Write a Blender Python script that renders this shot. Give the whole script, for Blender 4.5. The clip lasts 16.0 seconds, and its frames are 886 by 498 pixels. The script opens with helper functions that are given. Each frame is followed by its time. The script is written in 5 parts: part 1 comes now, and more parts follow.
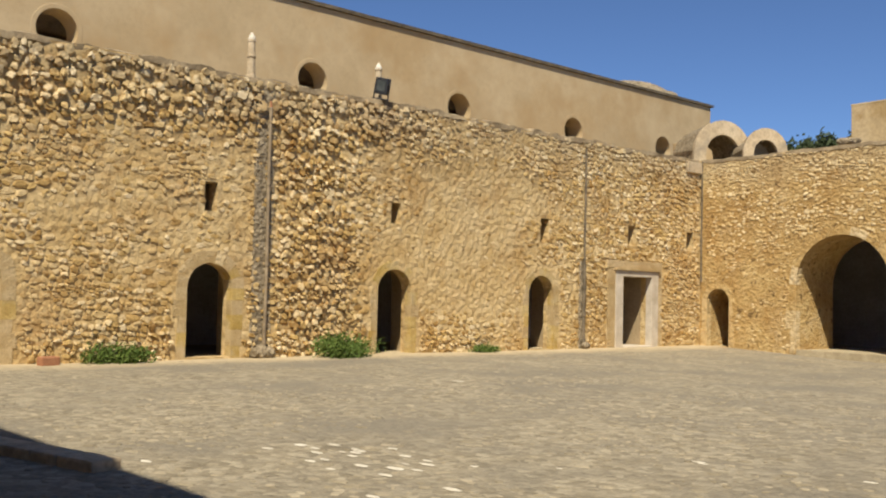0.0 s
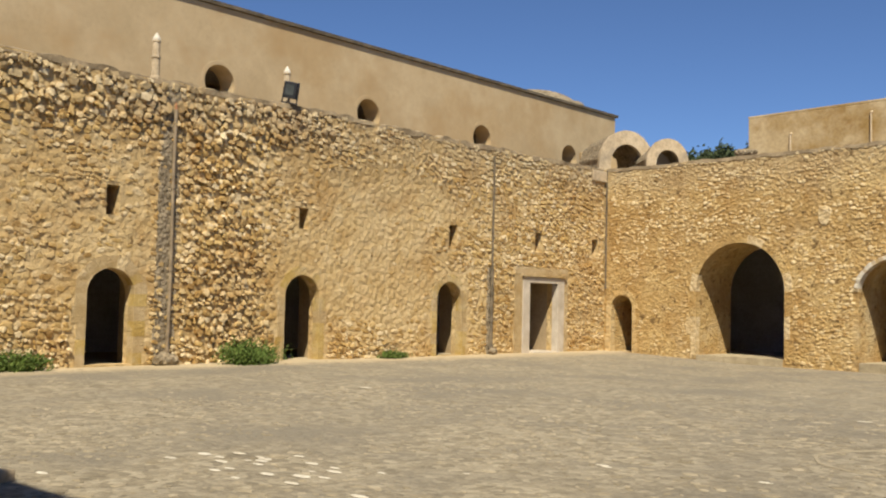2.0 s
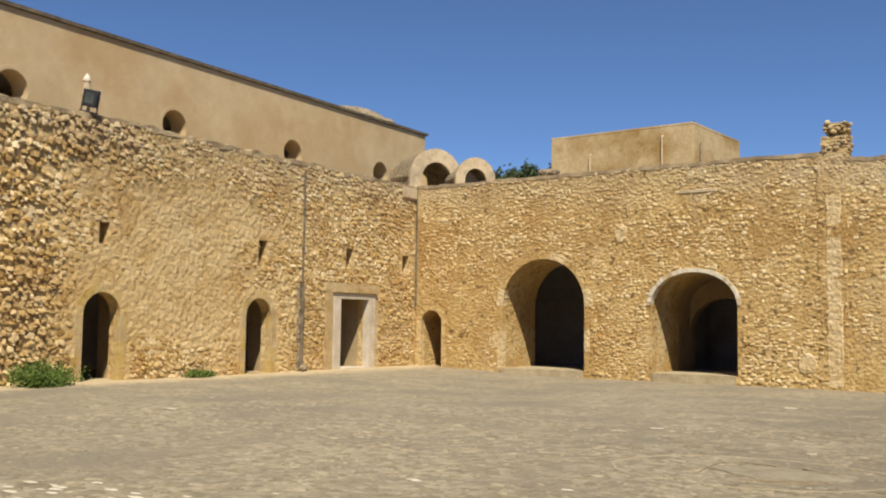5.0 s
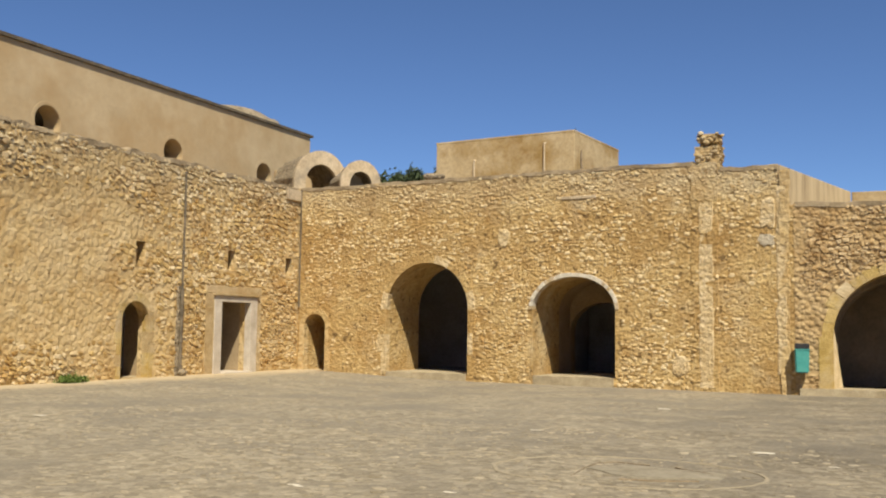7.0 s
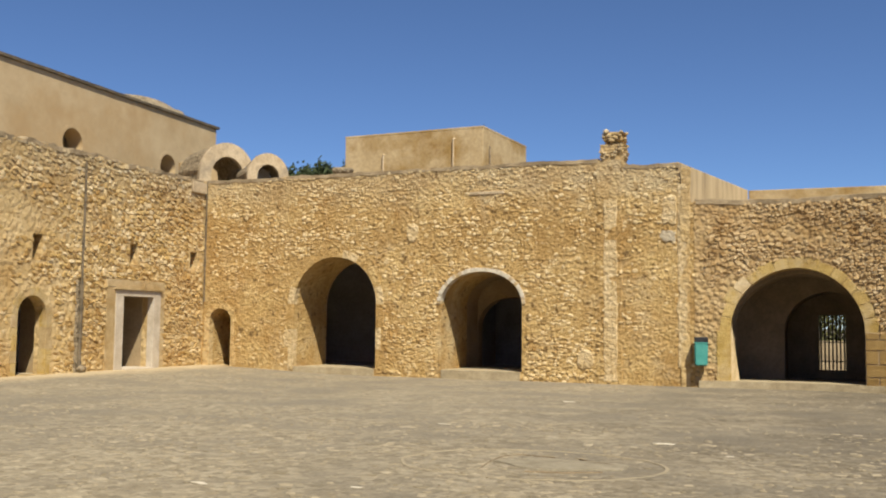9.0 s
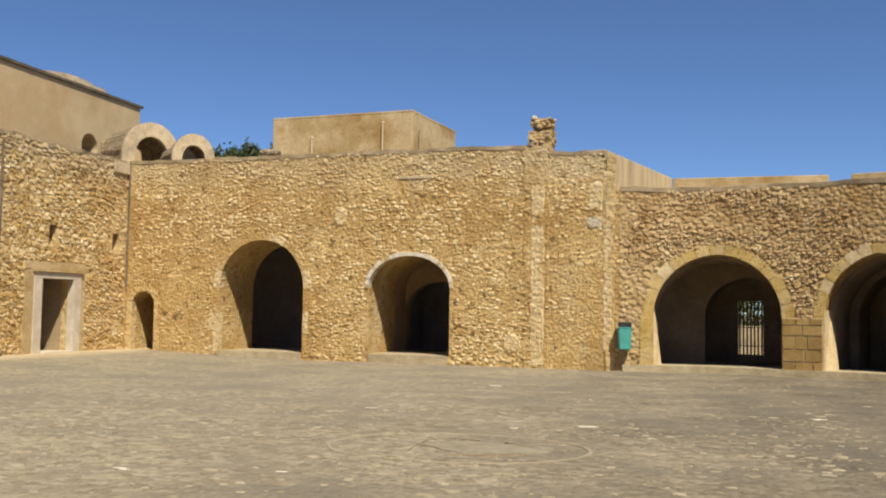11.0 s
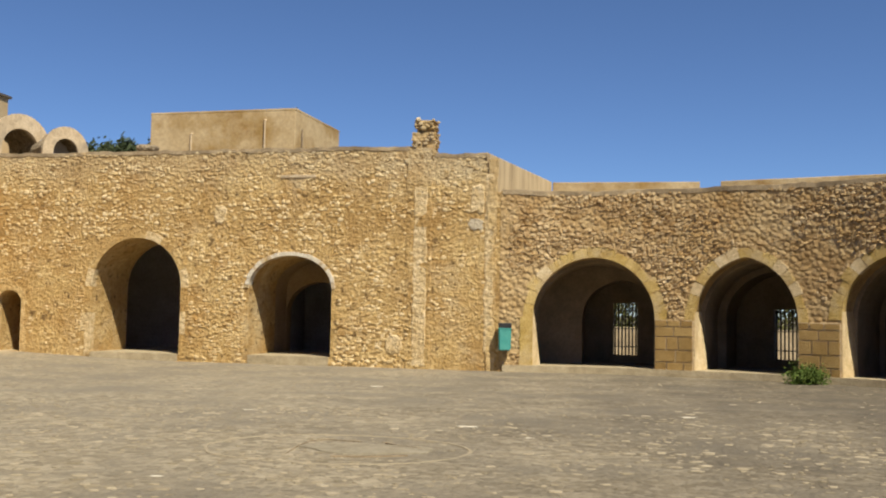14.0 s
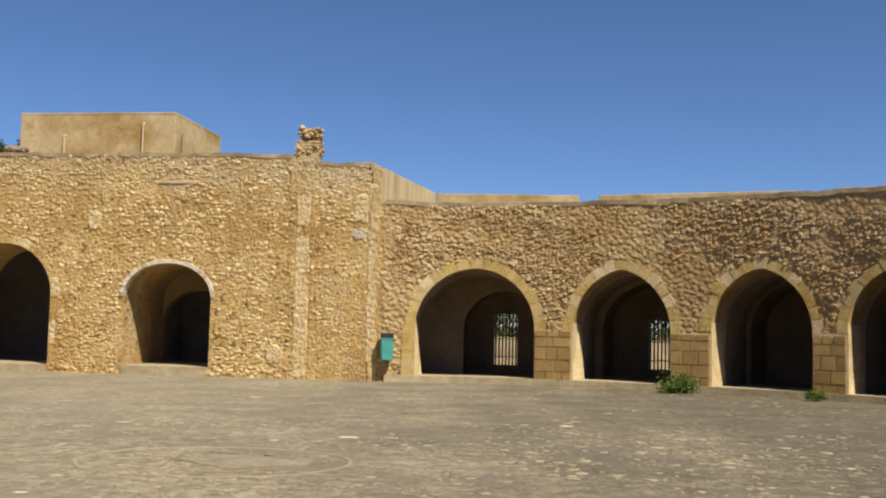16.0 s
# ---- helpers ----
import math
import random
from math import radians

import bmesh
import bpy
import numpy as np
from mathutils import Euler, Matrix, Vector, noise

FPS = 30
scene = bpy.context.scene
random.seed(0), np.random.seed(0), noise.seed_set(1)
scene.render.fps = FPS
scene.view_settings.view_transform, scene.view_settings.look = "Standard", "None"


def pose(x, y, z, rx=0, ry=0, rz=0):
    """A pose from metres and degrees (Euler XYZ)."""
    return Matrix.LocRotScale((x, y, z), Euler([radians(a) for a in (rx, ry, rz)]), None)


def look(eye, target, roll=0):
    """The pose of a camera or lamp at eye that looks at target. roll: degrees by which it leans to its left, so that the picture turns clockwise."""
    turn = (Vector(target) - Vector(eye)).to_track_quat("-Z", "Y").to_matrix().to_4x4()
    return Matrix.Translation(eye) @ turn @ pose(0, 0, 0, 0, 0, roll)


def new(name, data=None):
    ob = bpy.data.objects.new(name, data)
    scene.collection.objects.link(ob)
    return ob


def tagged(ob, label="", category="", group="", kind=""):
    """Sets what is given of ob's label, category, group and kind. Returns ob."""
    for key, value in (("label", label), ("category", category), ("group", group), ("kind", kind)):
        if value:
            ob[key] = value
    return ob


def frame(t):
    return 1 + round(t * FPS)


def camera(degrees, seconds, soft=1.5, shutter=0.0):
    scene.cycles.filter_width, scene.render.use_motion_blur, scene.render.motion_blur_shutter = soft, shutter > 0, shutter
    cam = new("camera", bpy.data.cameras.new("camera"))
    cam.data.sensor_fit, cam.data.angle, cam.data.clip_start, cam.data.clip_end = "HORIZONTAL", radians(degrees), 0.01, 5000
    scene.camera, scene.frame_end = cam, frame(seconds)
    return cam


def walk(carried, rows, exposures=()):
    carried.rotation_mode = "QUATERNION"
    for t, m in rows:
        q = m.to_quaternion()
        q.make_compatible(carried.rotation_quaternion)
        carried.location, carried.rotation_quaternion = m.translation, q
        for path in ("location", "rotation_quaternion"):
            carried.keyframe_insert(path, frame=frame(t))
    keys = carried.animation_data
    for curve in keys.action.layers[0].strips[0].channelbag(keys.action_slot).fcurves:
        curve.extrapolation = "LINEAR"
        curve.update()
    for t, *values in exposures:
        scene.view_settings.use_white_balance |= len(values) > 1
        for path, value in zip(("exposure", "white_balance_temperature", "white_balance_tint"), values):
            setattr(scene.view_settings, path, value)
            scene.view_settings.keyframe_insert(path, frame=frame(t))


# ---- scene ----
cam = camera(48.27, 16.0, soft=2.1)
EYE = (0.0, 0.0, 1.6)
TURNS = [
    (0.0, 92.744, -1.302, 47.786), (0.5, 92.855, -1.320, 46.921), (1.0, 92.967, -1.312, 45.678),
    (1.5, 93.067, -1.263, 44.121), (2.0, 93.214, -1.321, 42.491), (2.5, 93.481, -1.305, 40.751),
    (3.0, 93.830, -1.268, 38.923), (3.5, 94.186, -1.153, 37.079), (4.0, 94.371, -1.017, 35.248),
    (4.5, 94.359, -0.826, 33.412), (5.0, 94.332, -0.742, 31.591), (5.2, 94.330, -0.700, 30.94), (7.3, 94.631, -0.740, 24.06), (7.5, 94.628, -0.722, 23.560),
    (8.0, 94.669, -0.647, 22.283), (8.5, 94.578, -0.616, 20.949), (9.0, 94.370, -0.629, 19.594),
    (9.5, 94.087, -0.677, 18.244), (9.7, 93.975, -0.720, 17.737), (11.8, 93.406, -0.930, 14.002), (12.0, 93.440, -0.959, 13.553), (12.5, 93.513, -0.939, 12.430),
    (13.0, 93.565, -1.011, 11.191), (13.5, 93.621, -1.007, 9.920), (14.0, 93.672, -1.055, 8.601),
    (14.5, 93.789, -1.096, 7.162), (15.0, 93.961, -1.157, 5.537), (15.5, 94.170, -1.198, 3.721),
    (16.0, 94.385, -1.273, 1.807)]
walk(cam, [(t, pose(*EYE, a, b, c)) for t, a, b, c in TURNS], exposures=[(0.0, 0.40, 6500, 12), (16.0, 0.40, 6500, 12)])

# ---- sky and sun ----
TO_SUN = Vector((1.1, -1.38, 2.4)).normalized()
world = bpy.data.worlds.new("sky")
scene.world = world
world.use_nodes = True
wn = world.node_tree.nodes
sky = wn.new("ShaderNodeTexSky")
sky.sky_type = "NISHITA"
sky.sun_disc = False
sky.sun_elevation = math.asin(TO_SUN.z)
sky.sun_rotation = math.atan2(TO_SUN.x, TO_SUN.y)
sky.altitude = 3200
sky.air_density, sky.dust_density, sky.ozone_density = 1.0, 0.1, 8.0
world.node_tree.links.new(sky.outputs[0], wn["Background"].inputs[0])
wn["Background"].inputs[1].default_value = 0.084
lamp_data = bpy.data.lights.new("sun", "SUN")
lamp_data.energy = 5.0
lamp_data.angle = radians(0.53)
lamp_data.color = (1.0, 0.93, 0.745)
new("sun", lamp_data).matrix_world = look(TO_SUN * 60, (0, 0, 0))


# ---- materials ----
def ramp(nt, fac, stops):
    r = nt.nodes.new("ShaderNodeValToRGB")
    while len(r.color_ramp.elements) < len(stops):
        r.color_ramp.elements.new(0.5)
    for e, (p, c) in zip(r.color_ramp.elements, stops):
        e.position, e.color = p, (*c, 1)
    nt.links.new(fac, r.inputs[0])
    return r.outputs[0]


def noise_node(nt, scale, detail=5, rough=0.6, stretch=None):
    tc = nt.nodes.new("ShaderNodeNewGeometry")
    n = nt.nodes.new("ShaderNodeTexNoise")
    n.inputs["Scale"].default_value = scale
    n.inputs["Detail"].default_value = detail
    n.inputs["Roughness"].default_value = rough
    if stretch:
        mp = nt.nodes.new("ShaderNodeMapping")
        mp.inputs["Scale"].default_value = stretch
        nt.links.new(tc.outputs["Position"], mp.inputs[0])
        nt.links.new(mp.outputs[0], n.inputs["Vector"])
    else:
        nt.links.new(tc.outputs["Position"], n.inputs["Vector"])
    return n.outputs["Fac"]


def mixc(nt, fac, a, b, mode="MIX"):
    m = nt.nodes.new("ShaderNodeMix")
    m.data_type, m.blend_type = "RGBA", mode
    for sock, v in ((m.inputs[0], fac), (m.inputs[6], a), (m.inputs[7], b)):
        if isinstance(v, (int, float)):
            sock.default_value = v
        elif isinstance(v, tuple):
            sock.default_value = (*v, 1)
        else:
            nt.links.new(v, sock)
    return m.outputs[2]


def surface(name, tones, scale=1.5, grain=22.0, rough=0.92, bump=0.4, depth=0.02, own="", metal=0.0,
            patch=None, patch_scale=0.35, patch_edge=(0.5, 0.62), stretch=None, own_amount=0.75, grit=0.8, cells=0.0, cell_tone=0.4, cell_bump=1.0, pale=None, stain=None, bands=(), pit_shade=None):
    """Tones are three colours dark to light; own picks a tone per piece ('island' or 'object'); patch is a second colour in large stains."""
    m = bpy.data.materials.new(name)
    m.use_nodes = True
    nt = m.node_tree
    b = nt.nodes["Principled BSDF"]
    b.inputs["Roughness"].default_value = rough
    b.inputs["Metallic"].default_value = metal
    b.inputs["Specular IOR Level"].default_value = 0.2 if rough > 0.6 else 0.5
    coarse = noise_node(nt, scale, 6, 0.65, stretch)
    fine = noise_node(nt, grain, 4, 0.7, stretch)
    col = ramp(nt, coarse, [(0.3, tones[0]), (0.5, tones[1]), (0.7, tones[2])])
    if own:
        if own == "island":
            rnd = nt.nodes.new("ShaderNodeNewGeometry").outputs["Random Per Island"]
        else:
            rnd = nt.nodes.new("ShaderNodeObjectInfo").outputs["Random"]
        per = ramp(nt, rnd, [(0.0, tones[0]), (0.45, tones[1]), (1.0, tones[2])])
        col = mixc(nt, own_amount, col, per)
    if cells:
        geo = nt.nodes.new("ShaderNodeNewGeometry").outputs["Position"]
        warp = nt.nodes.new("ShaderNodeTexNoise")
        warp.inputs["Scale"].default_value = cells * 0.7
        nt.links.new(geo, warp.inputs["Vector"])
        scl = nt.nodes.new("ShaderNodeVectorMath")
        scl.operation = "SCALE"
        scl.inputs[3].default_value = 0.45 / cells
        nt.links.new(warp.outputs["Color"], scl.inputs[0])
        moved = nt.nodes.new("ShaderNodeVectorMath")
        nt.links.new(geo, moved.inputs[0])
        nt.links.new(scl.outputs[0], moved.inputs[1])
        vor = nt.nodes.new("ShaderNodeTexVoronoi")
        vor.inputs["Scale"].default_value = cells
        nt.links.new(moved.outputs[0], vor.inputs["Vector"])
        tone = nt.nodes.new("ShaderNodeSeparateColor")
        nt.links.new(vor.outputs["Color"], tone.inputs[0])
        col = mixc(nt, cell_tone, col, ramp(nt, tone.outputs[0], [(0.05, tones[0]), (0.5, tones[1]), (0.95, tones[2])]))
        lump = ramp(nt, vor.outputs["Distance"], [(0.15, (1, 1, 1)), (0.75, (0, 0, 0))])
    if patch:
        big = noise_node(nt, patch_scale, 5, 0.6)
        sel = ramp(nt, big, [(patch_edge[0], (0, 0, 0)), (patch_edge[1], (1, 1, 1))])
        col = mixc(nt, sel, col, patch)
    if pale:
        wash = ramp(nt, noise_node(nt, 0.38, 7, 0.7), [(0.52, (0, 0, 0)), (0.66, (0.75, 0.75, 0.75))])
        col = mixc(nt, wash, col, pale)
    if stain:
        damp = ramp(nt, noise_node(nt, 0.75, 7, 0.72), [(0.50, (0, 0, 0)), (0.68, (0.8, 0.8, 0.8))])
        col = mixc(nt, damp, col, mixc(nt, 1.0, col, stain, "MULTIPLY"))
    for z0, z1, soft_edge, tint, amount in bands:
        high = nt.nodes.new("ShaderNodeSeparateXYZ")
        nt.links.new(nt.nodes.new("ShaderNodeNewGeometry").outputs["Position"], high.inputs[0])
        lift = nt.nodes.new("ShaderNodeMath")
        lift.operation = "MULTIPLY_ADD"
        lift.inputs[1].default_value = 2.4
        nt.links.new(noise_node(nt, 0.55, 6, 0.7), lift.inputs[0])
        nt.links.new(high.outputs[2], lift.inputs[2])
        scaled = nt.nodes.new("ShaderNodeMapRange")
        scaled.inputs["From Min"].default_value, scaled.inputs["From Max"].default_value = 1.2 - 2.0, 1.2 + 10.0
        nt.links.new(lift.outputs[0], scaled.inputs["Value"])
        at = [(z + 2.0) / 12.0 for z in (z0 - soft_edge, z0 + soft_edge, z1 - soft_edge, z1 + soft_edge)]
        sel = ramp(nt, scaled.outputs[0], list(zip(at, ((0, 0, 0), (amount,) * 3, (amount,) * 3, (0, 0, 0)))))
        col = mixc(nt, sel, col, tint)
    # dark spots painted in for the shade inside small holes; the surface stays flat
    if pit_shade:
        shade_spots = ramp(nt, noise_node(nt, pit_shade[0], 2, 0.5), [(pit_shade[1], (0, 0, 0)), (pit_shade[1] + 0.05, (0.85, 0.85, 0.85))])
        col = mixc(nt, shade_spots, col, (0.17, 0.105, 0.045))
    shade = ramp(nt, fine, [(0.28, (0.72, 0.70, 0.68)), (0.55, (1, 1, 1)), (0.75, (1.12, 1.1, 1.07))])
    col = mixc(nt, grit, col, shade, "MULTIPLY")
    nt.links.new(col, b.inputs["Base Color"])
    if bump:
        bp = nt.nodes.new("ShaderNodeBump")
        bp.inputs["Strength"].default_value = bump
        bp.inputs["Distance"].default_value = depth
        both = nt.nodes.new("ShaderNodeMath")
        both.operation = "ADD"
        nt.links.new(fine, both.inputs[0])
        nt.links.new(coarse, both.inputs[1])
        height = both.outputs[0]
        if cells:
            more = nt.nodes.new("ShaderNodeMath")
            more.operation = "MULTIPLY_ADD"
            more.inputs[1].default_value = cell_bump
            nt.links.new(lump, more.inputs[0])
            nt.links.new(height, more.inputs[2])
            height = more.outputs[0]
        nt.links.new(height, bp.inputs["Height"])
        nt.links.new(bp.outputs[0], b.inputs["Normal"])
    return m


OCHRE = [(0.46, 0.31, 0.125), (0.60, 0.44, 0.22), (0.69, 0.535, 0.305)]
M_MORTAR = surface("lime_mortar", OCHRE, 1.6, 9, bump=0.9, depth=0.055, pit_shade=(3.6, 0.70), cells=5.0, cell_tone=0.25, patch=(0.50, 0.335, 0.14), patch_scale=0.5, patch_edge=(0.48, 0.68), cell_bump=0.5, pale=(0.585, 0.45, 0.255), stain=(0.74, 0.62, 0.45), bands=[(5.0, 9.5, 0.6, (0.30, 0.205, 0.095), 0.42)])
M_MORTAR_BROWN = surface("brown_mortar", [(0.35, 0.23, 0.10), (0.46, 0.325, 0.16), (0.54, 0.40, 0.22)], 1.6, 9, bump=1.0, depth=0.05, cells=7.0, cell_tone=0.45, patch=(0.38, 0.255, 0.12), patch_scale=0.6, stain=(0.74, 0.62, 0.45))
RUBBLE = [(0.29, 0.165, 0.05), (0.55, 0.38, 0.15), (0.80, 0.66, 0.43)]
RUBBLE_BROWN = [(0.30, 0.185, 0.075), (0.50, 0.35, 0.175), (0.74, 0.59, 0.375)]
M_STONE = surface("rubble_stone", RUBBLE, 0.9, 14, bump=0.8, depth=0.05, own="island", own_amount=0.8, patch=(0.45, 0.285, 0.11), patch_scale=0.5, patch_edge=(0.46, 0.85), pale=(0.58, 0.44, 0.24), stain=(0.74, 0.62, 0.45), bands=[(6.0, 9.5, 0.4, (0.40, 0.345, 0.25), 0.4)])
M_STONE_PIECE = surface("rubble_stone_piece", RUBBLE, 0.9, 14, bump=0.8, depth=0.05, own="object", own_amount=0.8, patch=(0.45, 0.285, 0.11), patch_scale=0.5, patch_edge=(0.46, 0.85), pale=(0.58, 0.44, 0.24), stain=(0.74, 0.62, 0.45), bands=[(6.0, 9.5, 0.4, (0.40, 0.345, 0.25), 0.4)])
M_MORTAR_OCHRE = surface("ochre_mortar", [(0.38, 0.24, 0.085), (0.55, 0.385, 0.165), (0.65, 0.485, 0.245)], 1.6, 9, bump=1.0, depth=0.05, cells=9.0, cell_tone=0.45, cell_bump=0.35, pit_shade=(4.2, 0.63),
                         patch=(0.43, 0.275, 0.105), patch_scale=0.45, patch_edge=(0.44, 0.64), pale=(0.56, 0.45, 0.275), stain=(0.74, 0.62, 0.45), bands=[(6.0, 9.5, 0.45, (0.42, 0.345, 0.225), 0.35), (4.1, 5.3, 0.5, (0.38, 0.235, 0.085), 0.55)])
RUBBLE_PALE = [(0.33, 0.20, 0.07), (0.57, 0.41, 0.19), (0.82, 0.675, 0.43)]
M_STONE_PALE = surface("pale_rubble_stone", RUBBLE_PALE, 0.9, 14, bump=0.6, depth=0.04, own="island", own_amount=0.62, patch=(0.47, 0.315, 0.13), patch_scale=0.6, patch_edge=(0.5, 0.75), stain=(0.70, 0.57, 0.39), bands=[(6.0, 9.5, 0.45, (0.42, 0.345, 0.225), 0.35)])
M_STONE_PALE_PIECE = surface("pale_rubble_stone_piece", RUBBLE_PALE, 0.9, 14, bump=0.8, depth=0.05, own="object", own_amount=0.75, stain=(0.74, 0.62, 0.45))
M_STONE_BROWN = surface("brown_rubble_stone", RUBBLE_BROWN, 0.9, 14, bump=0.8, depth=0.05, own="island", own_amount=0.6, patch=(0.40, 0.255, 0.10), patch_scale=0.5, patch_edge=(0.46, 0.85), pale=(0.52, 0.405, 0.25), stain=(0.74, 0.62, 0.45))
M_STONE_BROWN_PIECE = surface("brown_rubble_stone_piece", RUBBLE_BROWN, 0.9, 14, bump=0.8, depth=0.05, own="object", own_amount=0.6, patch=(0.40, 0.255, 0.10), patch_scale=0.5, patch_edge=(0.46, 0.85), pale=(0.52, 0.405, 0.25), stain=(0.74, 0.62, 0.45))
M_DRESSED = surface("dressed_stone", [(0.42, 0.29, 0.13), (0.54, 0.405, 0.22), (0.62, 0.485, 0.30)], 2.6, 22, bump=0.9, depth=0.04, own="object", own_amount=0.3, stain=(0.78, 0.68, 0.52), patch=(0.45, 0.32, 0.15), patch_scale=1.6, patch_edge=(0.48, 0.7))
M_YELLOW = surface("ochre_dressed_stone", [(0.40, 0.265, 0.07), (0.55, 0.39, 0.14), (0.66, 0.50, 0.235)], 2.6, 22, bump=0.9, depth=0.04, own="object", own_amount=0.35, patch=(0.52, 0.40, 0.225), patch_scale=1.3, patch_edge=(0.48, 0.66), stain=(0.75, 0.65, 0.5))
M_BROWN = surface("brown_pier_stone", [(0.22, 0.135, 0.045), (0.34, 0.22, 0.08), (0.45, 0.31, 0.13)], 2.6, 25, bump=0.8, depth=0.03, own="object", own_amount=0.55)
M_MARBLE = surface("pale_marble", [(0.46, 0.39, 0.30), (0.56, 0.49, 0.395), (0.64, 0.57, 0.47)], 2, 30, rough=0.7, bump=0.15)
M_PLASTER = surface("smooth_ochre_plaster", [(0.40, 0.30, 0.17), (0.475, 0.36, 0.213), (0.53, 0.41, 0.25)], 0.35, 6, bump=0.15, depth=0.02, grit=0.3,
                    patch=(0.435, 0.31, 0.165), patch_scale=0.22, stain=(0.88, 0.82, 0.74))
M_STAINED = surface("stained_ochre_plaster", [(0.40, 0.295, 0.155), (0.48, 0.365, 0.205), (0.54, 0.425, 0.26)], 0.8, 9, bump=0.35, depth=0.02,
                    patch=(0.33, 0.215, 0.08), patch_scale=0.38, patch_edge=(0.48, 0.60), stain=(0.70, 0.60, 0.46))
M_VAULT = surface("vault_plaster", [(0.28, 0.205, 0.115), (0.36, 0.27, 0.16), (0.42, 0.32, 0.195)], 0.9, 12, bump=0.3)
M_COPING = surface("weathered_coping", [(0.15, 0.11, 0.065), (0.27, 0.205, 0.125), (0.42, 0.33, 0.205)], 1.2, 14, bump=0.6, depth=0.03)
M_CREAM = surface("cream_limestone", [(0.40, 0.31, 0.20), (0.52, 0.41, 0.27), (0.60, 0.49, 0.34)], 1.5, 12, bump=0.5, patch=(0.33, 0.27, 0.19), patch_scale=1.3, patch_edge=(0.52, 0.7))
M_CEMENT = surface("grey_cement", [(0.16, 0.125, 0.08), (0.27, 0.215, 0.14), (0.45, 0.365, 0.245)], 4.5, 18, bump=0.9, depth=0.04, cells=9.0, cell_tone=0.5)
M_PIPE = surface("old_iron_pipe", [(0.17, 0.13, 0.085), (0.28, 0.215, 0.14), (0.38, 0.30, 0.20)], 3, 30, rough=0.75, bump=0.2)
M_GROUND = surface("dusty_courtyard", [(0.200, 0.168, 0.116), (0.290, 0.245, 0.170), (0.405, 0.350, 0.252)], 3.0, 17, bump=0.9, depth=0.025, cells=9.0, cell_tone=0.75, cell_bump=0.6, grit=1.0,
                   patch=(0.228, 0.198, 0.148), patch_scale=0.45, patch_edge=(0.44, 0.64))
# the paving turns from pale dust in the west to a greyer, darker tone in the east
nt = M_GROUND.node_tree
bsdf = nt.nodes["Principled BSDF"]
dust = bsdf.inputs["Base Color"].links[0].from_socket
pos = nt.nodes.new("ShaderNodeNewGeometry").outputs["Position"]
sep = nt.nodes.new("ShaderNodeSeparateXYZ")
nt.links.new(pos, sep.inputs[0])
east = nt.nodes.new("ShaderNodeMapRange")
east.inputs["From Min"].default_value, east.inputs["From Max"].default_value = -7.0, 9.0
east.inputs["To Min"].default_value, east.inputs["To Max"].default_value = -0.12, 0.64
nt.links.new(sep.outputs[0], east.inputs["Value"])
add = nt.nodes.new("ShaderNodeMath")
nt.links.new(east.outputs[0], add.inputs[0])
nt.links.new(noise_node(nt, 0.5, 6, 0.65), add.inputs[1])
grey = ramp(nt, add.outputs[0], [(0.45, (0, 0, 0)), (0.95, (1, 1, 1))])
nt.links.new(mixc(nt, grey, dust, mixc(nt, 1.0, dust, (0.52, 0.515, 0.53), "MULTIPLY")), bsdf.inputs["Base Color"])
foot = nt.nodes.new("ShaderNodeMapRange")
foot.inputs["From Min"].default_value, foot.inputs["From Max"].default_value = -21.1, -18.6
foot.inputs["To Min"].default_value, foot.inputs["To Max"].default_value = 0.62, -0.25
nt.links.new(sep.outputs[0], foot.inputs["Value"])
drift = nt.nodes.new("ShaderNodeMath")
nt.links.new(foot.outputs[0], drift.inputs[0])
nt.links.new(noise_node(nt, 0.9, 6, 0.65), drift.inputs[1])
sand = ramp(nt, drift.outputs[0], [(0.5, (0, 0, 0)), (0.95, (0.85, 0.85, 0.85))])
nt.links.new(mixc(nt, sand, bsdf.inputs["Base Color"].links[0].from_socket, (0.50, 0.40, 0.25)), bsdf.inputs["Base Color"])
M_FLAT = surface("pale_paving_stone", [(0.19, 0.158, 0.108), (0.29, 0.243, 0.165), (0.44, 0.375, 0.27)], 2, 18, bump=0.4, own="island")
M_STREAK = surface("rain_streaked_plaster", [(0.25, 0.18, 0.10), (0.49, 0.38, 0.225), (0.56, 0.44, 0.275)], 1.6, 8, bump=0.2, grit=0.5, stretch=(1.3, 1.3, 0.12))
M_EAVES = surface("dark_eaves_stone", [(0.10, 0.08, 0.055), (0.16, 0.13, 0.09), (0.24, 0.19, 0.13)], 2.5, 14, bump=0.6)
M_GRASS = surface("dry_grass", [(0.07, 0.08, 0.025), (0.12, 0.125, 0.04), (0.22, 0.20, 0.085)], 2, 20, bump=0.3, own="island")
# plaster of the arcade bays, a darker tone than the vault plaster
M_BAY_PLASTER = surface("dark_bay_plaster", [(0.19, 0.15, 0.105), (0.26, 0.205, 0.145), (0.33, 0.265, 0.19)], 0.9, 12, bump=0.3)
M_DARK = surface("dark_room_plaster", [(0.46, 0.45, 0.45), (0.55, 0.545, 0.55), (0.62, 0.615, 0.62)], 1, 10, bump=0.3)
M_BLACK = surface("black_paint", [(0.015, 0.016, 0.018), (0.022, 0.023, 0.026), (0.03, 0.03, 0.034)], 5, 40, rough=0.5, bump=0.05)
M_TEAL = surface("teal_plastic", [(0.05, 0.27, 0.245), (0.065, 0.33, 0.30), (0.09, 0.37, 0.335)], 3, 25, rough=0.45, bump=0.05)
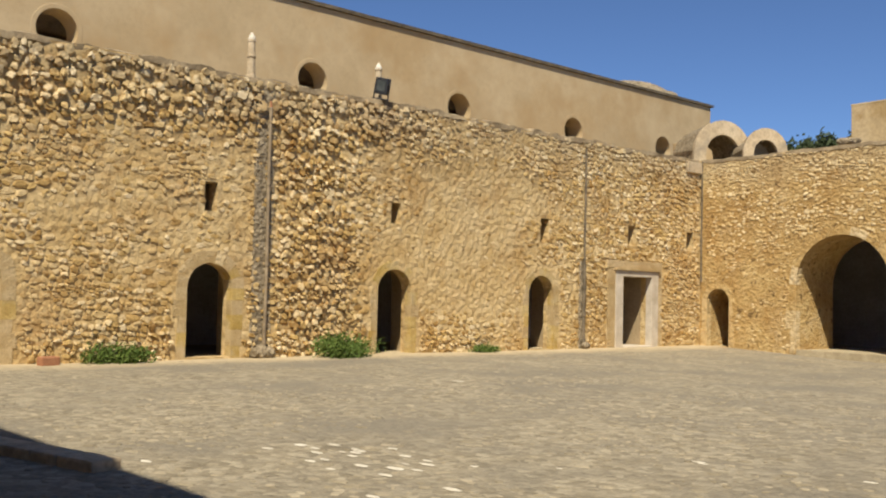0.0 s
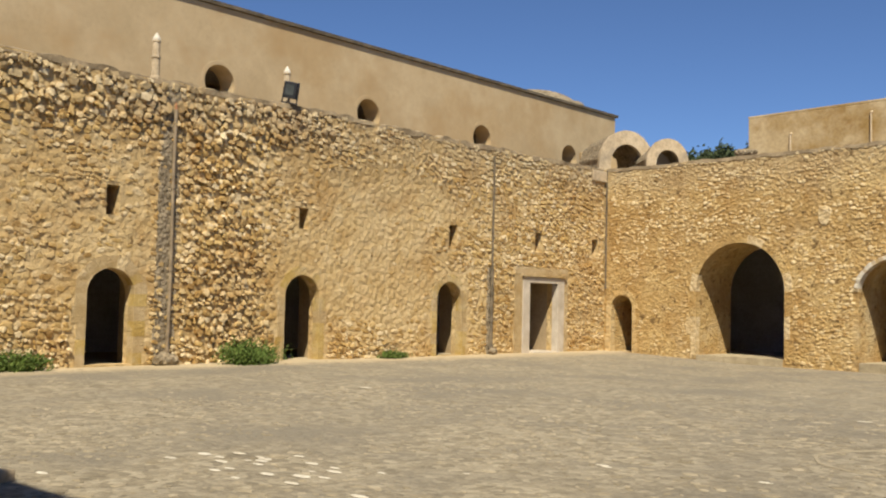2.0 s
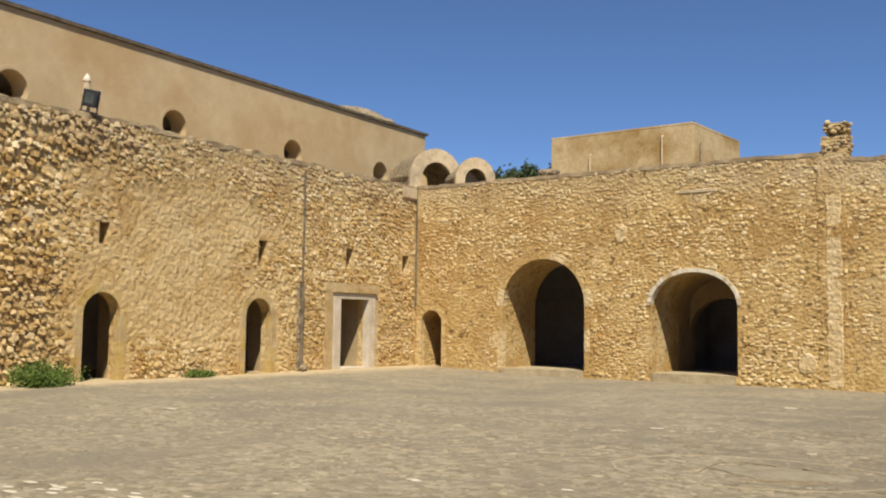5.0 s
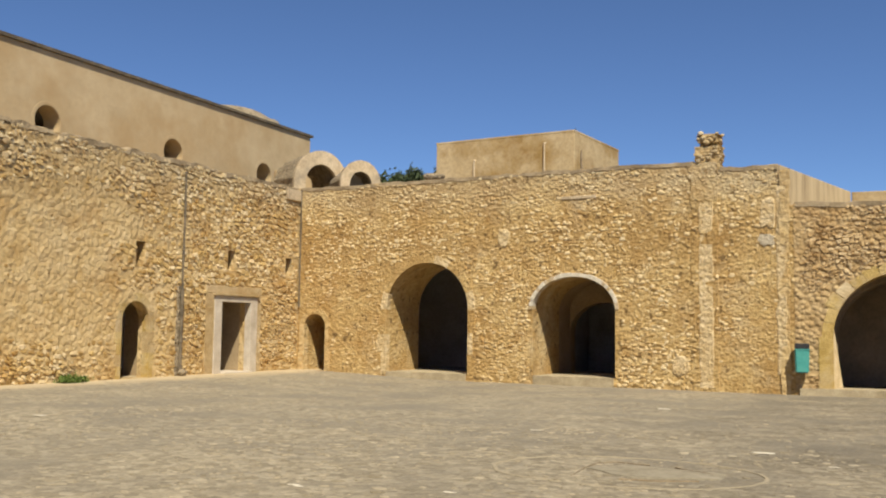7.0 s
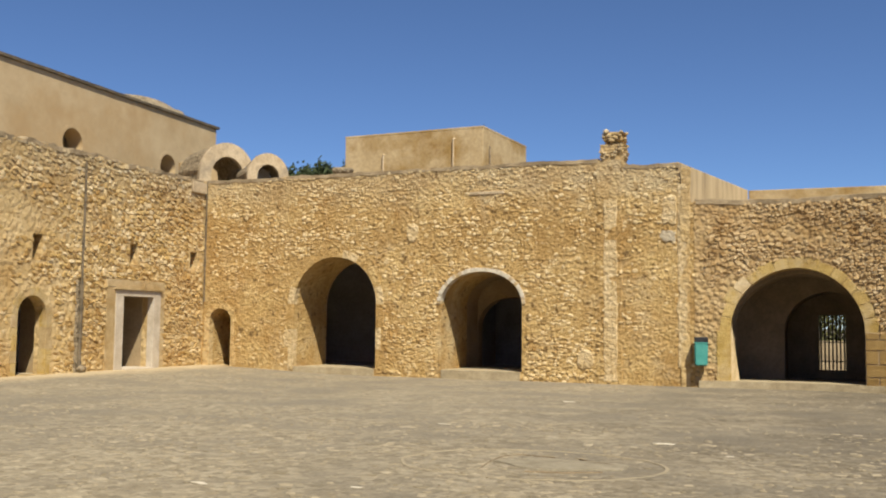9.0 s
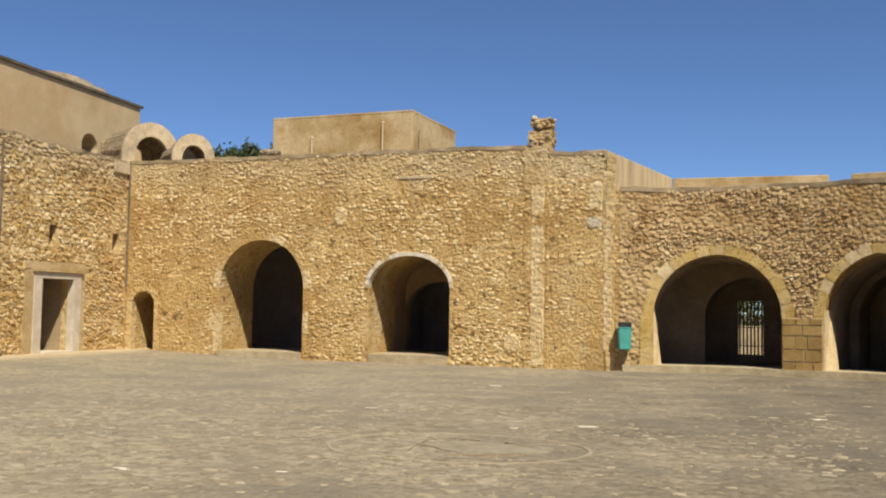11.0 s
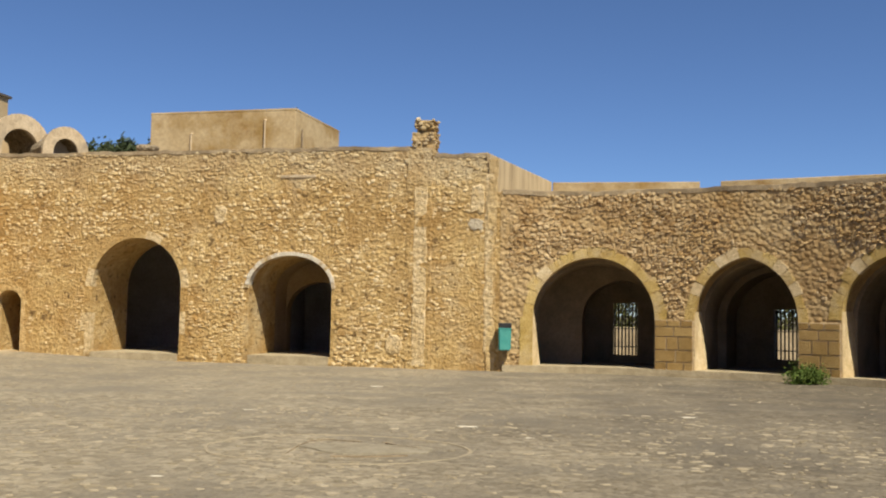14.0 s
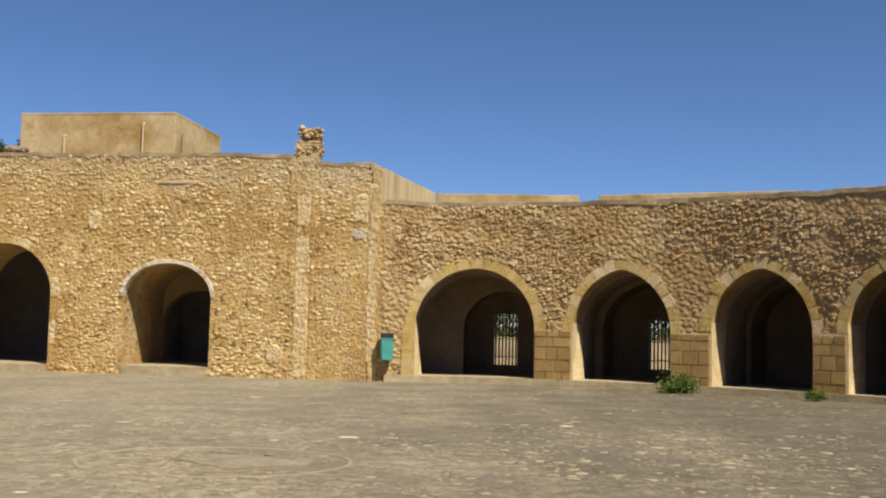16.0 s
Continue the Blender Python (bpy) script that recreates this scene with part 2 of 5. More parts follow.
M_IRON = surface("iron_bar", [(0.04, 0.038, 0.034), (0.06, 0.055, 0.05), (0.09, 0.075, 0.06)], 5, 40, rough=0.6, bump=0.1)
M_LEAF = surface("shrub_leaf", [(0.05, 0.085, 0.013), (0.085, 0.135, 0.025), (0.15, 0.20, 0.045)], 3, 30, rough=0.7, bump=0, own="island")
M_PINE = surface("dark_tree_leaf", [(0.03, 0.045, 0.02), (0.055, 0.075, 0.032), (0.085, 0.105, 0.045)], 2, 30, rough=0.75, bump=0, own="island")
M_BARK = surface("bark", [(0.10, 0.075, 0.05), (0.15, 0.11, 0.075), (0.2, 0.15, 0.10)], 4, 20, bump=0.6)
M_BRICK = surface("red_brick", [(0.30, 0.13, 0.07), (0.36, 0.17, 0.09), (0.40, 0.20, 0.11)], 4, 25, bump=0.4)
M_SMEAR = surface("smeared_lime_plaster", [(0.42, 0.285, 0.125), (0.62, 0.47, 0.26), (0.72, 0.58, 0.36)], 2.2, 12, bump=0.9, depth=0.05, cells=7.0, cell_tone=0.4, cell_bump=0.5)
M_STEP = surface("worn_step_stone", [(0.30, 0.245, 0.155), (0.40, 0.33, 0.215), (0.50, 0.42, 0.285)], 2.5, 18, bump=0.7, depth=0.03)
M_GREYPATCH = surface("grey_lime_patch", [(0.44, 0.37, 0.26), (0.52, 0.445, 0.325), (0.60, 0.52, 0.39)], 2.5, 14, bump=0.6, depth=0.03, cells=7.0, cell_tone=0.4)
M_SLAB = surface("grey_cement_slab", [(0.19, 0.16, 0.11), (0.265, 0.23, 0.165), (0.34, 0.30, 0.225)], 3, 17, bump=0.8)
M_JAMB = surface("pale_worn_jamb", [(0.48, 0.36, 0.19), (0.62, 0.48, 0.28), (0.72, 0.60, 0.39)], 2.2, 16, bump=0.8, depth=0.04)
M_WOOL = surface("white_stone", [(0.50, 0.44, 0.34), (0.63, 0.57, 0.46), (0.74, 0.69, 0.58)], 3, 20, bump=0.4)


# ---- mesh helpers ----
def mesh_of(name, verts, faces, material, smooth=False):
    me = bpy.data.meshes.new(name)
    me.from_pydata([tuple(v) for v in verts], [], [tuple(f) for f in faces])
    me.materials.append(material)
    me.update()
    if smooth:
        me.polygons.foreach_set("use_smooth", [True] * len(me.polygons))
    return me


def thing(name, label, category, group="", kind="", at=(0, 0, 0)):
    ob = new(name)
    ob.location = at
    ob.empty_display_size = 0.1
    return tagged(ob, label, category, group, kind)


def part(name, bm, material, parent=None, label="", smooth=False):
    """Links a bmesh (or a finished mesh) as one mesh object under a thing or a part, in the parent's space."""
    if isinstance(bm, bpy.types.Mesh):
        me = bm
    else:
        me = bpy.data.meshes.new(name)
        bmesh.ops.recalc_face_normals(bm, faces=bm.faces)
        bm.to_mesh(me)
        bm.free()
        me.materials.append(material)
        if smooth:
            me.polygons.foreach_set("use_smooth", [True] * len(me.polygons))
    ob = new(name, me)
    ob.parent = parent
    if label:
        ob["label"] = label
    return ob


def box(bm, lo, hi, bevel=0.0):
    m = Matrix.Translation([(a + b) / 2 for a, b in zip(lo, hi)]) @ Matrix.Diagonal([b - a for a, b in zip(lo, hi)] + [1])
    r = bmesh.ops.create_cube(bm, size=1, matrix=m)
    if bevel:
        edges = list({e for v in r["verts"] for e in v.link_edges})
        bmesh.ops.bevel(bm, geom=edges, offset=bevel, segments=2, affect="EDGES", profile=0.6)
    return bm


def rod(bm, a, b, r0, r1=None, seg=10):
    a, b = Vector(a), Vector(b)
    q = (b - a).to_track_quat("Z", "Y").to_matrix().to_4x4()
    bmesh.ops.create_cone(bm, cap_ends=True, segments=seg, radius1=r0, radius2=r0 if r1 is None else r1, depth=(b - a).length,
                          matrix=Matrix.Translation((a + b) / 2) @ q)
    return bm


def lathe(bm, rings, seg=14):
    loops = [[bm.verts.new((r * math.cos(2 * math.pi * i / seg), r * math.sin(2 * math.pi * i / seg), z)) for i in range(seg)] for r, z in rings]
    for lo, hi in zip(loops, loops[1:]):
        for i in range(seg):
            bm.faces.new((lo[i], lo[(i + 1) % seg], hi[(i + 1) % seg], hi[i]))
    bm.faces.new(loops[0][::-1]), bm.faces.new(loops[-1])
    return bm


# ---- plan of the three walls: s runs along the wall, d goes into it ----
WEST_X = -21.10
N2, T2, D2 = Vector((0.0706, 0.9975, 0)), Vector((0.9975, -0.0706, 0)), 30.62
CURVE_X = [-0.000112589, -0.00705740, 1.0424, -2.8915]
CURVE_Y = [0.000729232, -0.0435224, 0.153606, 30.8877]


def on_west(s, z, d=0.0):
    return Vector((WEST_X - d, s, z))


def on_north(s, z, d=0.0):
    p = N2 * (D2 + d) + T2 * s
    return Vector((p.x, p.y, z))


def on_arcade(s, z, d=0.0):
    x, y = np.polyval(CURVE_X, s), np.polyval(CURVE_Y, s)
    tx, ty = np.polyval(np.polyder(CURVE_X), s), np.polyval(np.polyder(CURVE_Y), s)
    n = math.hypot(tx, ty)
    return Vector((x - ty / n * d, y + tx / n * d, z))


class Opening:
    """A hole in a wall from s0 to s1, floor z0, spring z1 and crown z2; k 1 is round, more is pointed, 0 is flat."""

    def __init__(self, s0, s1, z0, z1, z2, k=1.0, n=18, taper=0.0):
        self.s0, self.s1, self.z0, self.z1, self.z2, self.k, self.taper = s0, s1, z0, z1, z2, k, taper
        c, r = (s0 + s1) / 2, (s1 - s0) / 2
        self.c, self.r = c, r
        self.cuts = [s0, s1] if k == 0 else [c - r * math.cos(math.pi * i / n) for i in range(n + 1)]

    def lo(self, s):
        return self.z0 + self.taper * (self.s1 - s) / (self.s1 - self.s0)

    def hi(self, s):
        if self.k == 0:
            return self.z2
        big = self.r * self.k
        u = min(abs(s - self.c), self.r)
        h = math.sqrt(max(big * big - (u + big - self.r) ** 2, 0))
        full = math.sqrt(big * big - (big - self.r) ** 2)
        return self.z1 + (self.z2 - self.z1) * h / full

    def holds(self, s, z, m=0.0):
        if s < self.s0 - m or s > self.s1 + m or z < self.z0 - m:
            return False
        t = self.c + (s - self.c) * self.r / (self.r + m)
        return z < self.hi(t) + m


def wall_mesh(name, where, s0, s1, base, top, d0, d1, openings, material, step=0.5):
    """A wall with thickness d0 to d1, top(s) and base(s), and openings that go through it."""
    cuts = {round(s0, 4), round(s1, 4)}
    n = max(1, int((s1 - s0) / step))
    cuts |= {round(s0 + (s1 - s0) * i / n, 4) for i in range(n + 1)}
    for o in openings:
        cuts |= {round(c, 4) for c in o.cuts}
    cuts = sorted(c for c in cuts if s0 <= c <= s1)
    cuts = [c for i, c in enumerate(cuts) if i == 0 or c - cuts[i - 1] > 1e-3]
    V, F, seen = [], [], {}

    def v(s, z, d):
        key = (round(s, 4), round(z, 4), round(d, 4))
        if key not in seen:
            seen[key] = len(V)
            V.append(where(s, z, d))
        return seen[key]

    def quad(*p):
        idx = []
        for q in p:
            i = v(*q)
            if i not in idx:
                idx.append(i)
        if len(idx) > 2:
            F.append(idx)

    for a, b in zip(cuts, cuts[1:]):
        mid = (a + b) / 2
        inside = sorted([o for o in openings if o.s0 < mid < o.s1], key=lambda o: o.z0)
        la, lb = base(a), base(b)
        spans = []
        for o in inside:
            spans.append((la, lb, o.lo(a), o.lo(b)))
            la, lb = o.hi(a), o.hi(b)
            quad((a, o.lo(a), d0), (b, o.lo(b), d0), (b, o.lo(b), d1), (a, o.lo(a), d1))
            quad((a, la, d0), (a, la, d1), (b, lb, d1), (b, lb, d0))
        spans.append((la, lb, top(a), top(b)))
        for p, q, r, t in spans:
            quad((a, p, d0), (b, q, d0), (b, t, d0), (a, r, d0))
            quad((b, q, d1), (a, p, d1), (a, r, d1), (b, t, d1))
        quad((a, top(a), d0), (b, top(b), d0), (b, top(b), d1), (a, top(a), d1))
    for o in openings:
        for s, flip in ((o.s0, False), (o.s1, True)):
            p = [(s, o.lo(s), d0), (s, o.lo(s), d1), (s, o.hi(s), d1), (s, o.hi(s), d0)]
            quad(*(p[::-1] if flip else p))
    for s in (s0, s1):
        quad((s, base(s), d0), (s, top(s), d0), (s, top(s), d1), (s, base(s), d1))
    return mesh_of(name, V, F, material)


# ---- ground ----
def smooth01(v):
    v = min(1.0, max(0.0, v))
    return v * v * (3 - 2 * v)


def ground_z(x, y):
    fall = -0.20 * smooth01((y - 14) / 14) * smooth01((x + 22) / 8)
    dist = math.hypot(x, y - 14)
    rough = 0.018 * noise.noise((x * 0.35, y * 0.35, 0)) + 0.008 * noise.noise((x * 1.7, y * 1.7, 3))
    return fall + rough * (1 - smooth01((dist - 30) / 30))


def axis(lo, hi, step, far):
    inner = list(np.arange(lo, hi + step / 2, step))
    out = [60, 120, 300, 800, far]
    return [lo - o for o in out[::-1]] + inner + [hi + o for o in out]


gx, gy = axis(-24, 15, 0.3, 2500), axis(-4, 36, 0.3, 2500)
verts = [(x, y, ground_z(x, y)) for y in gy for x in gx]
w = len(gx)
faces = [(j * w + i, j * w + i + 1, (j + 1) * w + i + 1, (j + 1) * w + i) for j in range(len(gy) - 1) for i in range(w - 1)]
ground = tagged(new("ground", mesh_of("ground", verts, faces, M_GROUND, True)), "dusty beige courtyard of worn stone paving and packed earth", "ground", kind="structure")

# ---- the openings of the walls ----
DOORS_W = [Opening(5.7, 6.92, 0.04, 1.70, 2.30), Opening(11.08, 12.27, 0.04, 1.68, 2.27), Opening(16.74, 17.94, -0.03, 1.70, 2.32), Opening(22.75, 23.92, 0.0, 1.74, 2.33)]
MARBLE_DOOR = Opening(27.45, 29.09, 0.0, 2.44, 2.44, 0)
REBATES = [Opening(o.s0 - 0.35, o.s1 + 0.35, -0.03, 1.9, 2.75) for o in DOORS_W]
SLITS_W = [Opening(11.46, 11.80, 3.5, 4.2, 4.2, 0), Opening(17.15, 17.49, 3.58, 4.16, 4.16, 0), Opening(23.24, 23.64, 3.38, 4.15, 4.15, 0),
           Opening(27.76, 28.18, 3.52, 4.22, 4.22, 0), Opening(31.28, 31.72, 3.52, 4.19, 4.19, 0)]
SMALL_DOOR = Opening(-23.0, -22.02, -0.02, 1.65, 2.12)
ARCH_1 = Opening(-19.3, -15.95, 0.04, 2.28, 3.96, 1.0, 26)
ARCH_2 = Opening(-13.5, -10.6, 0.08, 2.3, 3.38, 1.0, 26)
BAYS = [Opening(1.0, 4.72, 0.0, 1.5, 3.39, 1.03, 26), Opening(5.9, 8.92, 0.0, 1.5, 3.39, 1.22, 26), Opening(10.1, 12.93, 0.0, 1.58, 3.39, 1.22, 26),
        Opening(13.84, 16.6, 0.0, 1.6, 3.39, 1.22, 26)]


def wobble(seed, amount):
    return lambda s: amount * (noise.noise((s * 0.9, seed, 0)) + 0.6 * noise.noise((s * 3.1, seed, 5)))


wob1, wob2, wob3 = wobble(1.5, 0.05), wobble(7.5, 0.05), wobble(12.5, 0.04)
north_cut = -8.0


def top_west(s):
    return 6.88 + wob1(s)


def top_north(s):
    return (6.93 if s < north_cut else 6.66 if s < -5.5 else 5.44) + wob2(s)


def top_arcade(s):
    return 5.44 + wob3(s)


def low(s):
    return -0.7


wall_west = tagged(new("wall_west", wall_mesh("wall_west", on_west, -1.5, 32.6, low, top_west, 0, 0.42, DOORS_W + [MARBLE_DOOR] + SLITS_W, M_MORTAR, 0.3)),
                   "tall sunlit ochre rubble stone courtyard wall with arched doorways", "wall", kind="structure")
# inner layer in darker plaster, so its colour deepens the shade in the doorways
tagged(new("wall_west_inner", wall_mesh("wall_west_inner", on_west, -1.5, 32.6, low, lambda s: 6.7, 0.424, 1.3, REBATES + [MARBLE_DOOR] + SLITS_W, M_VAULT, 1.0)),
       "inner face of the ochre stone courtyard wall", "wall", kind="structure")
wall_north = tagged(new("wall_north", wall_mesh("wall_north", on_north, -23.6, -5.06, low, top_north, 0, 2.35, [SMALL_DOOR, ARCH_1, ARCH_2], M_MORTAR_OCHRE, 0.3)),
                    "ochre rubble stone wall with two wide vaulted archways", "wall", kind="structure")
wall_arcade = tagged(new("wall_arcade", wall_mesh("wall_arcade", on_arcade, 0.0, 17.4, low, top_arcade, 0, 1.0, BAYS, M_MORTAR_BROWN, 0.3)),
                     "curving lower rubble wall carried by an arcade of pointed arches", "wall", kind="structure")


# ---- rubble stones ----
def angular_shape(rng, n=7):
    """Unit stone, broken: outline ring, shoulder ring and tilted crown, in (along, up, out)."""
    ang = [2 * math.pi * (i + rng.uniform(-0.33, 0.33)) / n for i in range(n)]
    rad = [rng.uniform(0.74, 1.16) for _ in ang]
    lean, tilt = rng.uniform(-0.3, 0.3), rng.uniform(-0.4, 0.2)
    pts = []
    for k, out in ((1.0, 0.0), (0.76, 0.85)):
        for a, r in zip(ang, rad):
            ca, sa = math.cos(a), math.sin(a)
            sq = (abs(ca) ** 3.4 + abs(sa) ** 3.4) ** (-1 / 3.4)
            x, y = ca * r * sq * k, sa * r * sq * k
            pts.append((x, y, (out + lean * x + tilt * y) * rng.uniform(0.8, 1.2) if out else -0.6))
    pts.append((rng.uniform(-0.3, 0.3), rng.uniform(-0.3, 0.3), rng.uniform(0.85, 1.15)))
    f = []
    for i in range(n):
        j = (i + 1) % n
        f.append((i, j, n + j, n + i))
        f.append((n + i, n + j, 2 * n))
    return pts, f


def stone_shape(rng, n=8):
    """Unit stone, worn round: outline ring, two shoulder rings and crown, in (along, up, out)."""
    ang = [2 * math.pi * (i + rng.uniform(-0.3, 0.3)) / n for i in range(n)]
    rad = [rng.uniform(0.78, 1.14) for _ in ang]
    lean, tilt = rng.uniform(-0.22, 0.22), rng.uniform(-0.35, 0.15)
    pts = []
    for k, out in ((1.0, -0.6), (0.9, 0.42), (0.6, 0.86)):
        for a, r in zip(ang, rad):
            ca, sa = math.cos(a), math.sin(a)
            sq = (abs(ca) ** 2.6 + abs(sa) ** 2.6) ** (-1 / 2.6)
            x, y = ca * r * sq * k, sa * r * sq * k
            pts.append((x, y, (out + lean * x + tilt * y) * rng.uniform(0.85, 1.15) if out > 0 else out))
    pts.append((rng.uniform(-0.2, 0.2), rng.uniform(-0.2, 0.2), rng.uniform(0.9, 1.1)))
    f = []
    for i in range(n):
        j = (i + 1) % n
        f.append((i, j, n + j, n + i))
        f.append((n + i, n + j, 2 * n + j, 2 * n + i))
        f.append((2 * n + i, 2 * n + j, 3 * n))
    return pts, f


def rubble(parent, where, s0, s1, z0, top, blocked, nearest, seed, mats, size=(0.12, 0.38), course=(0.09, 0.22), gaps=0.1, zone=None, relief=(0.03, 0.11), seek=0.5, coarse=None, shape=stone_shape):
    """Stones set unevenly in the mortar; zone(s, z) near 1 is buried under mortar, near 0 is bare rubble."""
    rng = random.Random(seed)
    kinds = [shape(rng) for _ in range(40)]
    stones = []
    z = z0
    while z < 7.2:
        h = rng.uniform(*course)
        s = s0 + rng.uniform(0, 0.3)
        while s < s1:
            wd = h * rng.uniform(0.8, 2.2) if rng.random() < 0.75 else rng.uniform(*size)
            wd = min(max(wd, size[0]), size[1])
            c = s + wd / 2
            zc = z + h / 2 + rng.uniform(-0.3, 0.3) * h + 0.25 * noise.noise((s * 0.35, z * 0.35, seed))
            s += wd * rng.uniform(0.9, 1.08)
            if c > s1 or zc < z0 or zc > top(c) - 0.08 or any(b(c, zc) for b in blocked):
                continue
            bury = smooth01(0.5 + 1.5 * noise.noise((c * seek, zc * seek * 1.4, seed * 3.1)) + 0.5 * noise.noise((c * 1.7, zc * 1.9, seed)))
            if zone:
                bury = min(1.0, max(0.0, 0.55 * bury + zone(c, zc)))
            if rng.random() < gaps + 0.88 * bury * bury:
                continue
            proud = rng.uniform(*relief) * (1.1 - 0.8 * bury)
            grow = rng.uniform(0.85, 1.15) * (1.08 - 0.2 * bury)
            if coarse:
                more = coarse(c, zc)
                if rng.random() < 0.14 * more:
                    continue
                grow *= 1 + rng.uniform(-0.1, 0.32) * more
                proud *= 1 + 1.25 * more
            blocky = 1 + 0.22 * coarse(c, zc) if coarse else 1.0
            stones.append((c, zc, wd / 2 * grow / blocky, h / 2 * grow * blocky * rng.uniform(0.85, 1.2), proud, rng.uniform(-0.3, 0.3), rng.randrange(40)))
        z += h * 0.9
    stones.sort(key=lambda q: abs(q[0] - nearest) + 0.6 * abs(q[1] - 1.6))
    V, F = [], []
    shapes = {}
    for i, (c, zc, a, b, p, turn, k) in enumerate(stones):
        pts, fs = kinds[k]
        o, ex = where(c, zc, 0), where(c + 0.01, zc, 0) - where(c, zc, 0)
        ex.normalize()
        ey = Vector((0, 0, 1))
        ez = ex.cross(ey)
        if i < 300:
            if k not in shapes:
                shapes[k] = mesh_of("stone", pts, fs, mats[1], shape is stone_shape)
            ob = new("stone", shapes[k])
            ob.parent = parent
            m = Matrix((ex, ey, ez)).transposed().to_4x4() @ Matrix.Rotation(turn, 4, "Z") @ Matrix.Diagonal((a, b, p, 1))
            ob.matrix_local = Matrix.Translation(o) @ m
            continue
        ct, st = math.cos(turn), math.sin(turn)
        n = len(V)
        for x, y, q in pts:
            x, y = x * a, y * b
            V.append(o + ex * (x * ct - y * st) + ey * (x * st + y * ct) + ez * (q * p))
        F.extend([tuple(n + j for j in f) for f in fs])
    ob = new("rubble", mesh_of("rubble", V, F, mats[0], shape is stone_shape))
    ob.parent = parent
    return tagged(ob, "irregular ochre rubble stones set in mortar", kind="stuff")


# ---- dressed stones round the openings ----
def block(parent, where, corners, d0, d1, material, name="stone_block", label=""):
    """One dressed stone: corners (s, z) in order, front face at d0 with a small chamfer, back at d1."""
    n = len(corners)
    cs, cz = sum(c[0] for c in corners) / n, sum(c[1] for c in corners) / n
    V, F = [], []
    for shrink, d in ((0.0008, d1), (0.0008, d0 + 0.006), (0.005, d0)):
        for s, z in corners:
            l = math.hypot(s - cs, z - cz) or 1
            k = 1 - shrink / l
            V.append(where(cs + (s - cs) * k, cz + (z - cz) * k, d))
    for r in range(2):
        for i in range(n):
            j = (i + 1) % n
            F.append((r * n + i, r * n + j, (r + 1) * n + j, (r + 1) * n + i))
    F.append(tuple(range(2 * n, 3 * n)))
    F.append(tuple(range(n))[::-1])
    ob = new(name, mesh_of(name, V, F, material))
    ob.parent = parent
    if label:
        ob["label"] = label
    return ob


def ring(o, t, w):
    """Point of the arch line at t in 0..1, moved outward by w."""
    e = 1e-3

    def at(q):
        s = o.c - o.r * math.cos(math.pi * q)
        return Vector((s, o.hi(s)))

    p = at(t)
    g = at(min(1, t + e)) - at(max(0, t - e))
    nrm = Vector((-g.y, g.x)).normalized()
    return p + nrm * w


def surround(parent, where, o, width, n_arch, n_jamb, mats, proud, seed, floor=0.0, jambs=True, uneven=0.06, jamb_mats=None, inner=-0.004, depth=0.25, joint=0.0):
    rng = random.Random(seed)
    for i in range(n_arch):
        t0, t1 = (i + (joint if i else 0)) / n_arch, (i + 1 - (joint if i < n_arch - 1 else 0)) / n_arch
        w_out = width * (1 + rng.uniform(-uneven, uneven))
        low_p = [ring(o, t0 + (t1 - t0) * j / 3, inner) for j in range(4)]
        up_p = [ring(o, t0 + (t1 - t0) * j / 3, w_out) for j in range(4)]
        if i == 0:
            up_p[0] = Vector((o.s0 - w_out, o.z1))
        if i == n_arch - 1:
            up_p[3] = Vector((o.s1 + w_out, o.z1))
        block(parent, where, [tuple(p) for p in low_p + up_p[::-1]], -proud * rng.uniform(0.7, 1.2), depth, rng.choice(mats), "voussoir")
    if jambs:
        for side, edge in ((-1, o.s0), (1, o.s1)):
            z = floor
            hs = [rng.uniform(0.8, 1.2) for _ in range(n_jamb)]
            tot = sum(hs)
            for q in hs:
                h = (o.z1 - floor) * q / tot
                wd = width * (1 + rng.uniform(-uneven, uneven) * 2)
                a, b = sorted((edge - side * -inner, edge + side * wd))
                block(parent, where, [(a, z), (b, z), (b, z + h), (a, z + h)], -proud * rng.uniform(0.7, 1.2), depth, rng.choice(jamb_mats or mats), "jamb_stone")
                z += h


for i, o in enumerate(DOORS_W):
    surround(wall_west, on_west, o, 0.30 if i < 2 else 0.24, 9, 5, [M_DRESSED, M_DRESSED, M_SMEAR, M_YELLOW] if i == 1 else [M_DRESSED] if i == 0 else [M_YELLOW, M_MORTAR], 0.012, 40 + i, floor=-0.05,
             jamb_mats=[M_DRESSED, M_DRESSED, M_YELLOW], uneven=0.12)
surround(wall_north, on_north, SMALL_DOOR, 0.2, 5, 2, [M_MORTAR], 0.008, 50, floor=-0.1, uneven=0.15)
surround(wall_north, on_north, ARCH_1, 0.28, 9, 3, [M_SMEAR, M_MORTAR_OCHRE], 0.012, 51, floor=-0.1, uneven=0.2)
surround(wall_north, on_north, ARCH_2, 0.13, 34, 0, [M_WOOL, M_WOOL, M_CREAM, M_WOOL, M_DRESSED], 0.05, 52, jambs=False, uneven=0.12)
for i, o in enumerate(BAYS):
    surround(wall_arcade, on_arcade, o, 0.33 if i == 0 else 0.29, 15, 4, [M_YELLOW, M_YELLOW, M_YELLOW, M_JAMB], 0.02, 60 + i, floor=-0.2, jambs=False, uneven=0.25, joint=0.022)
rng = random.Random(66)
z = -0.2
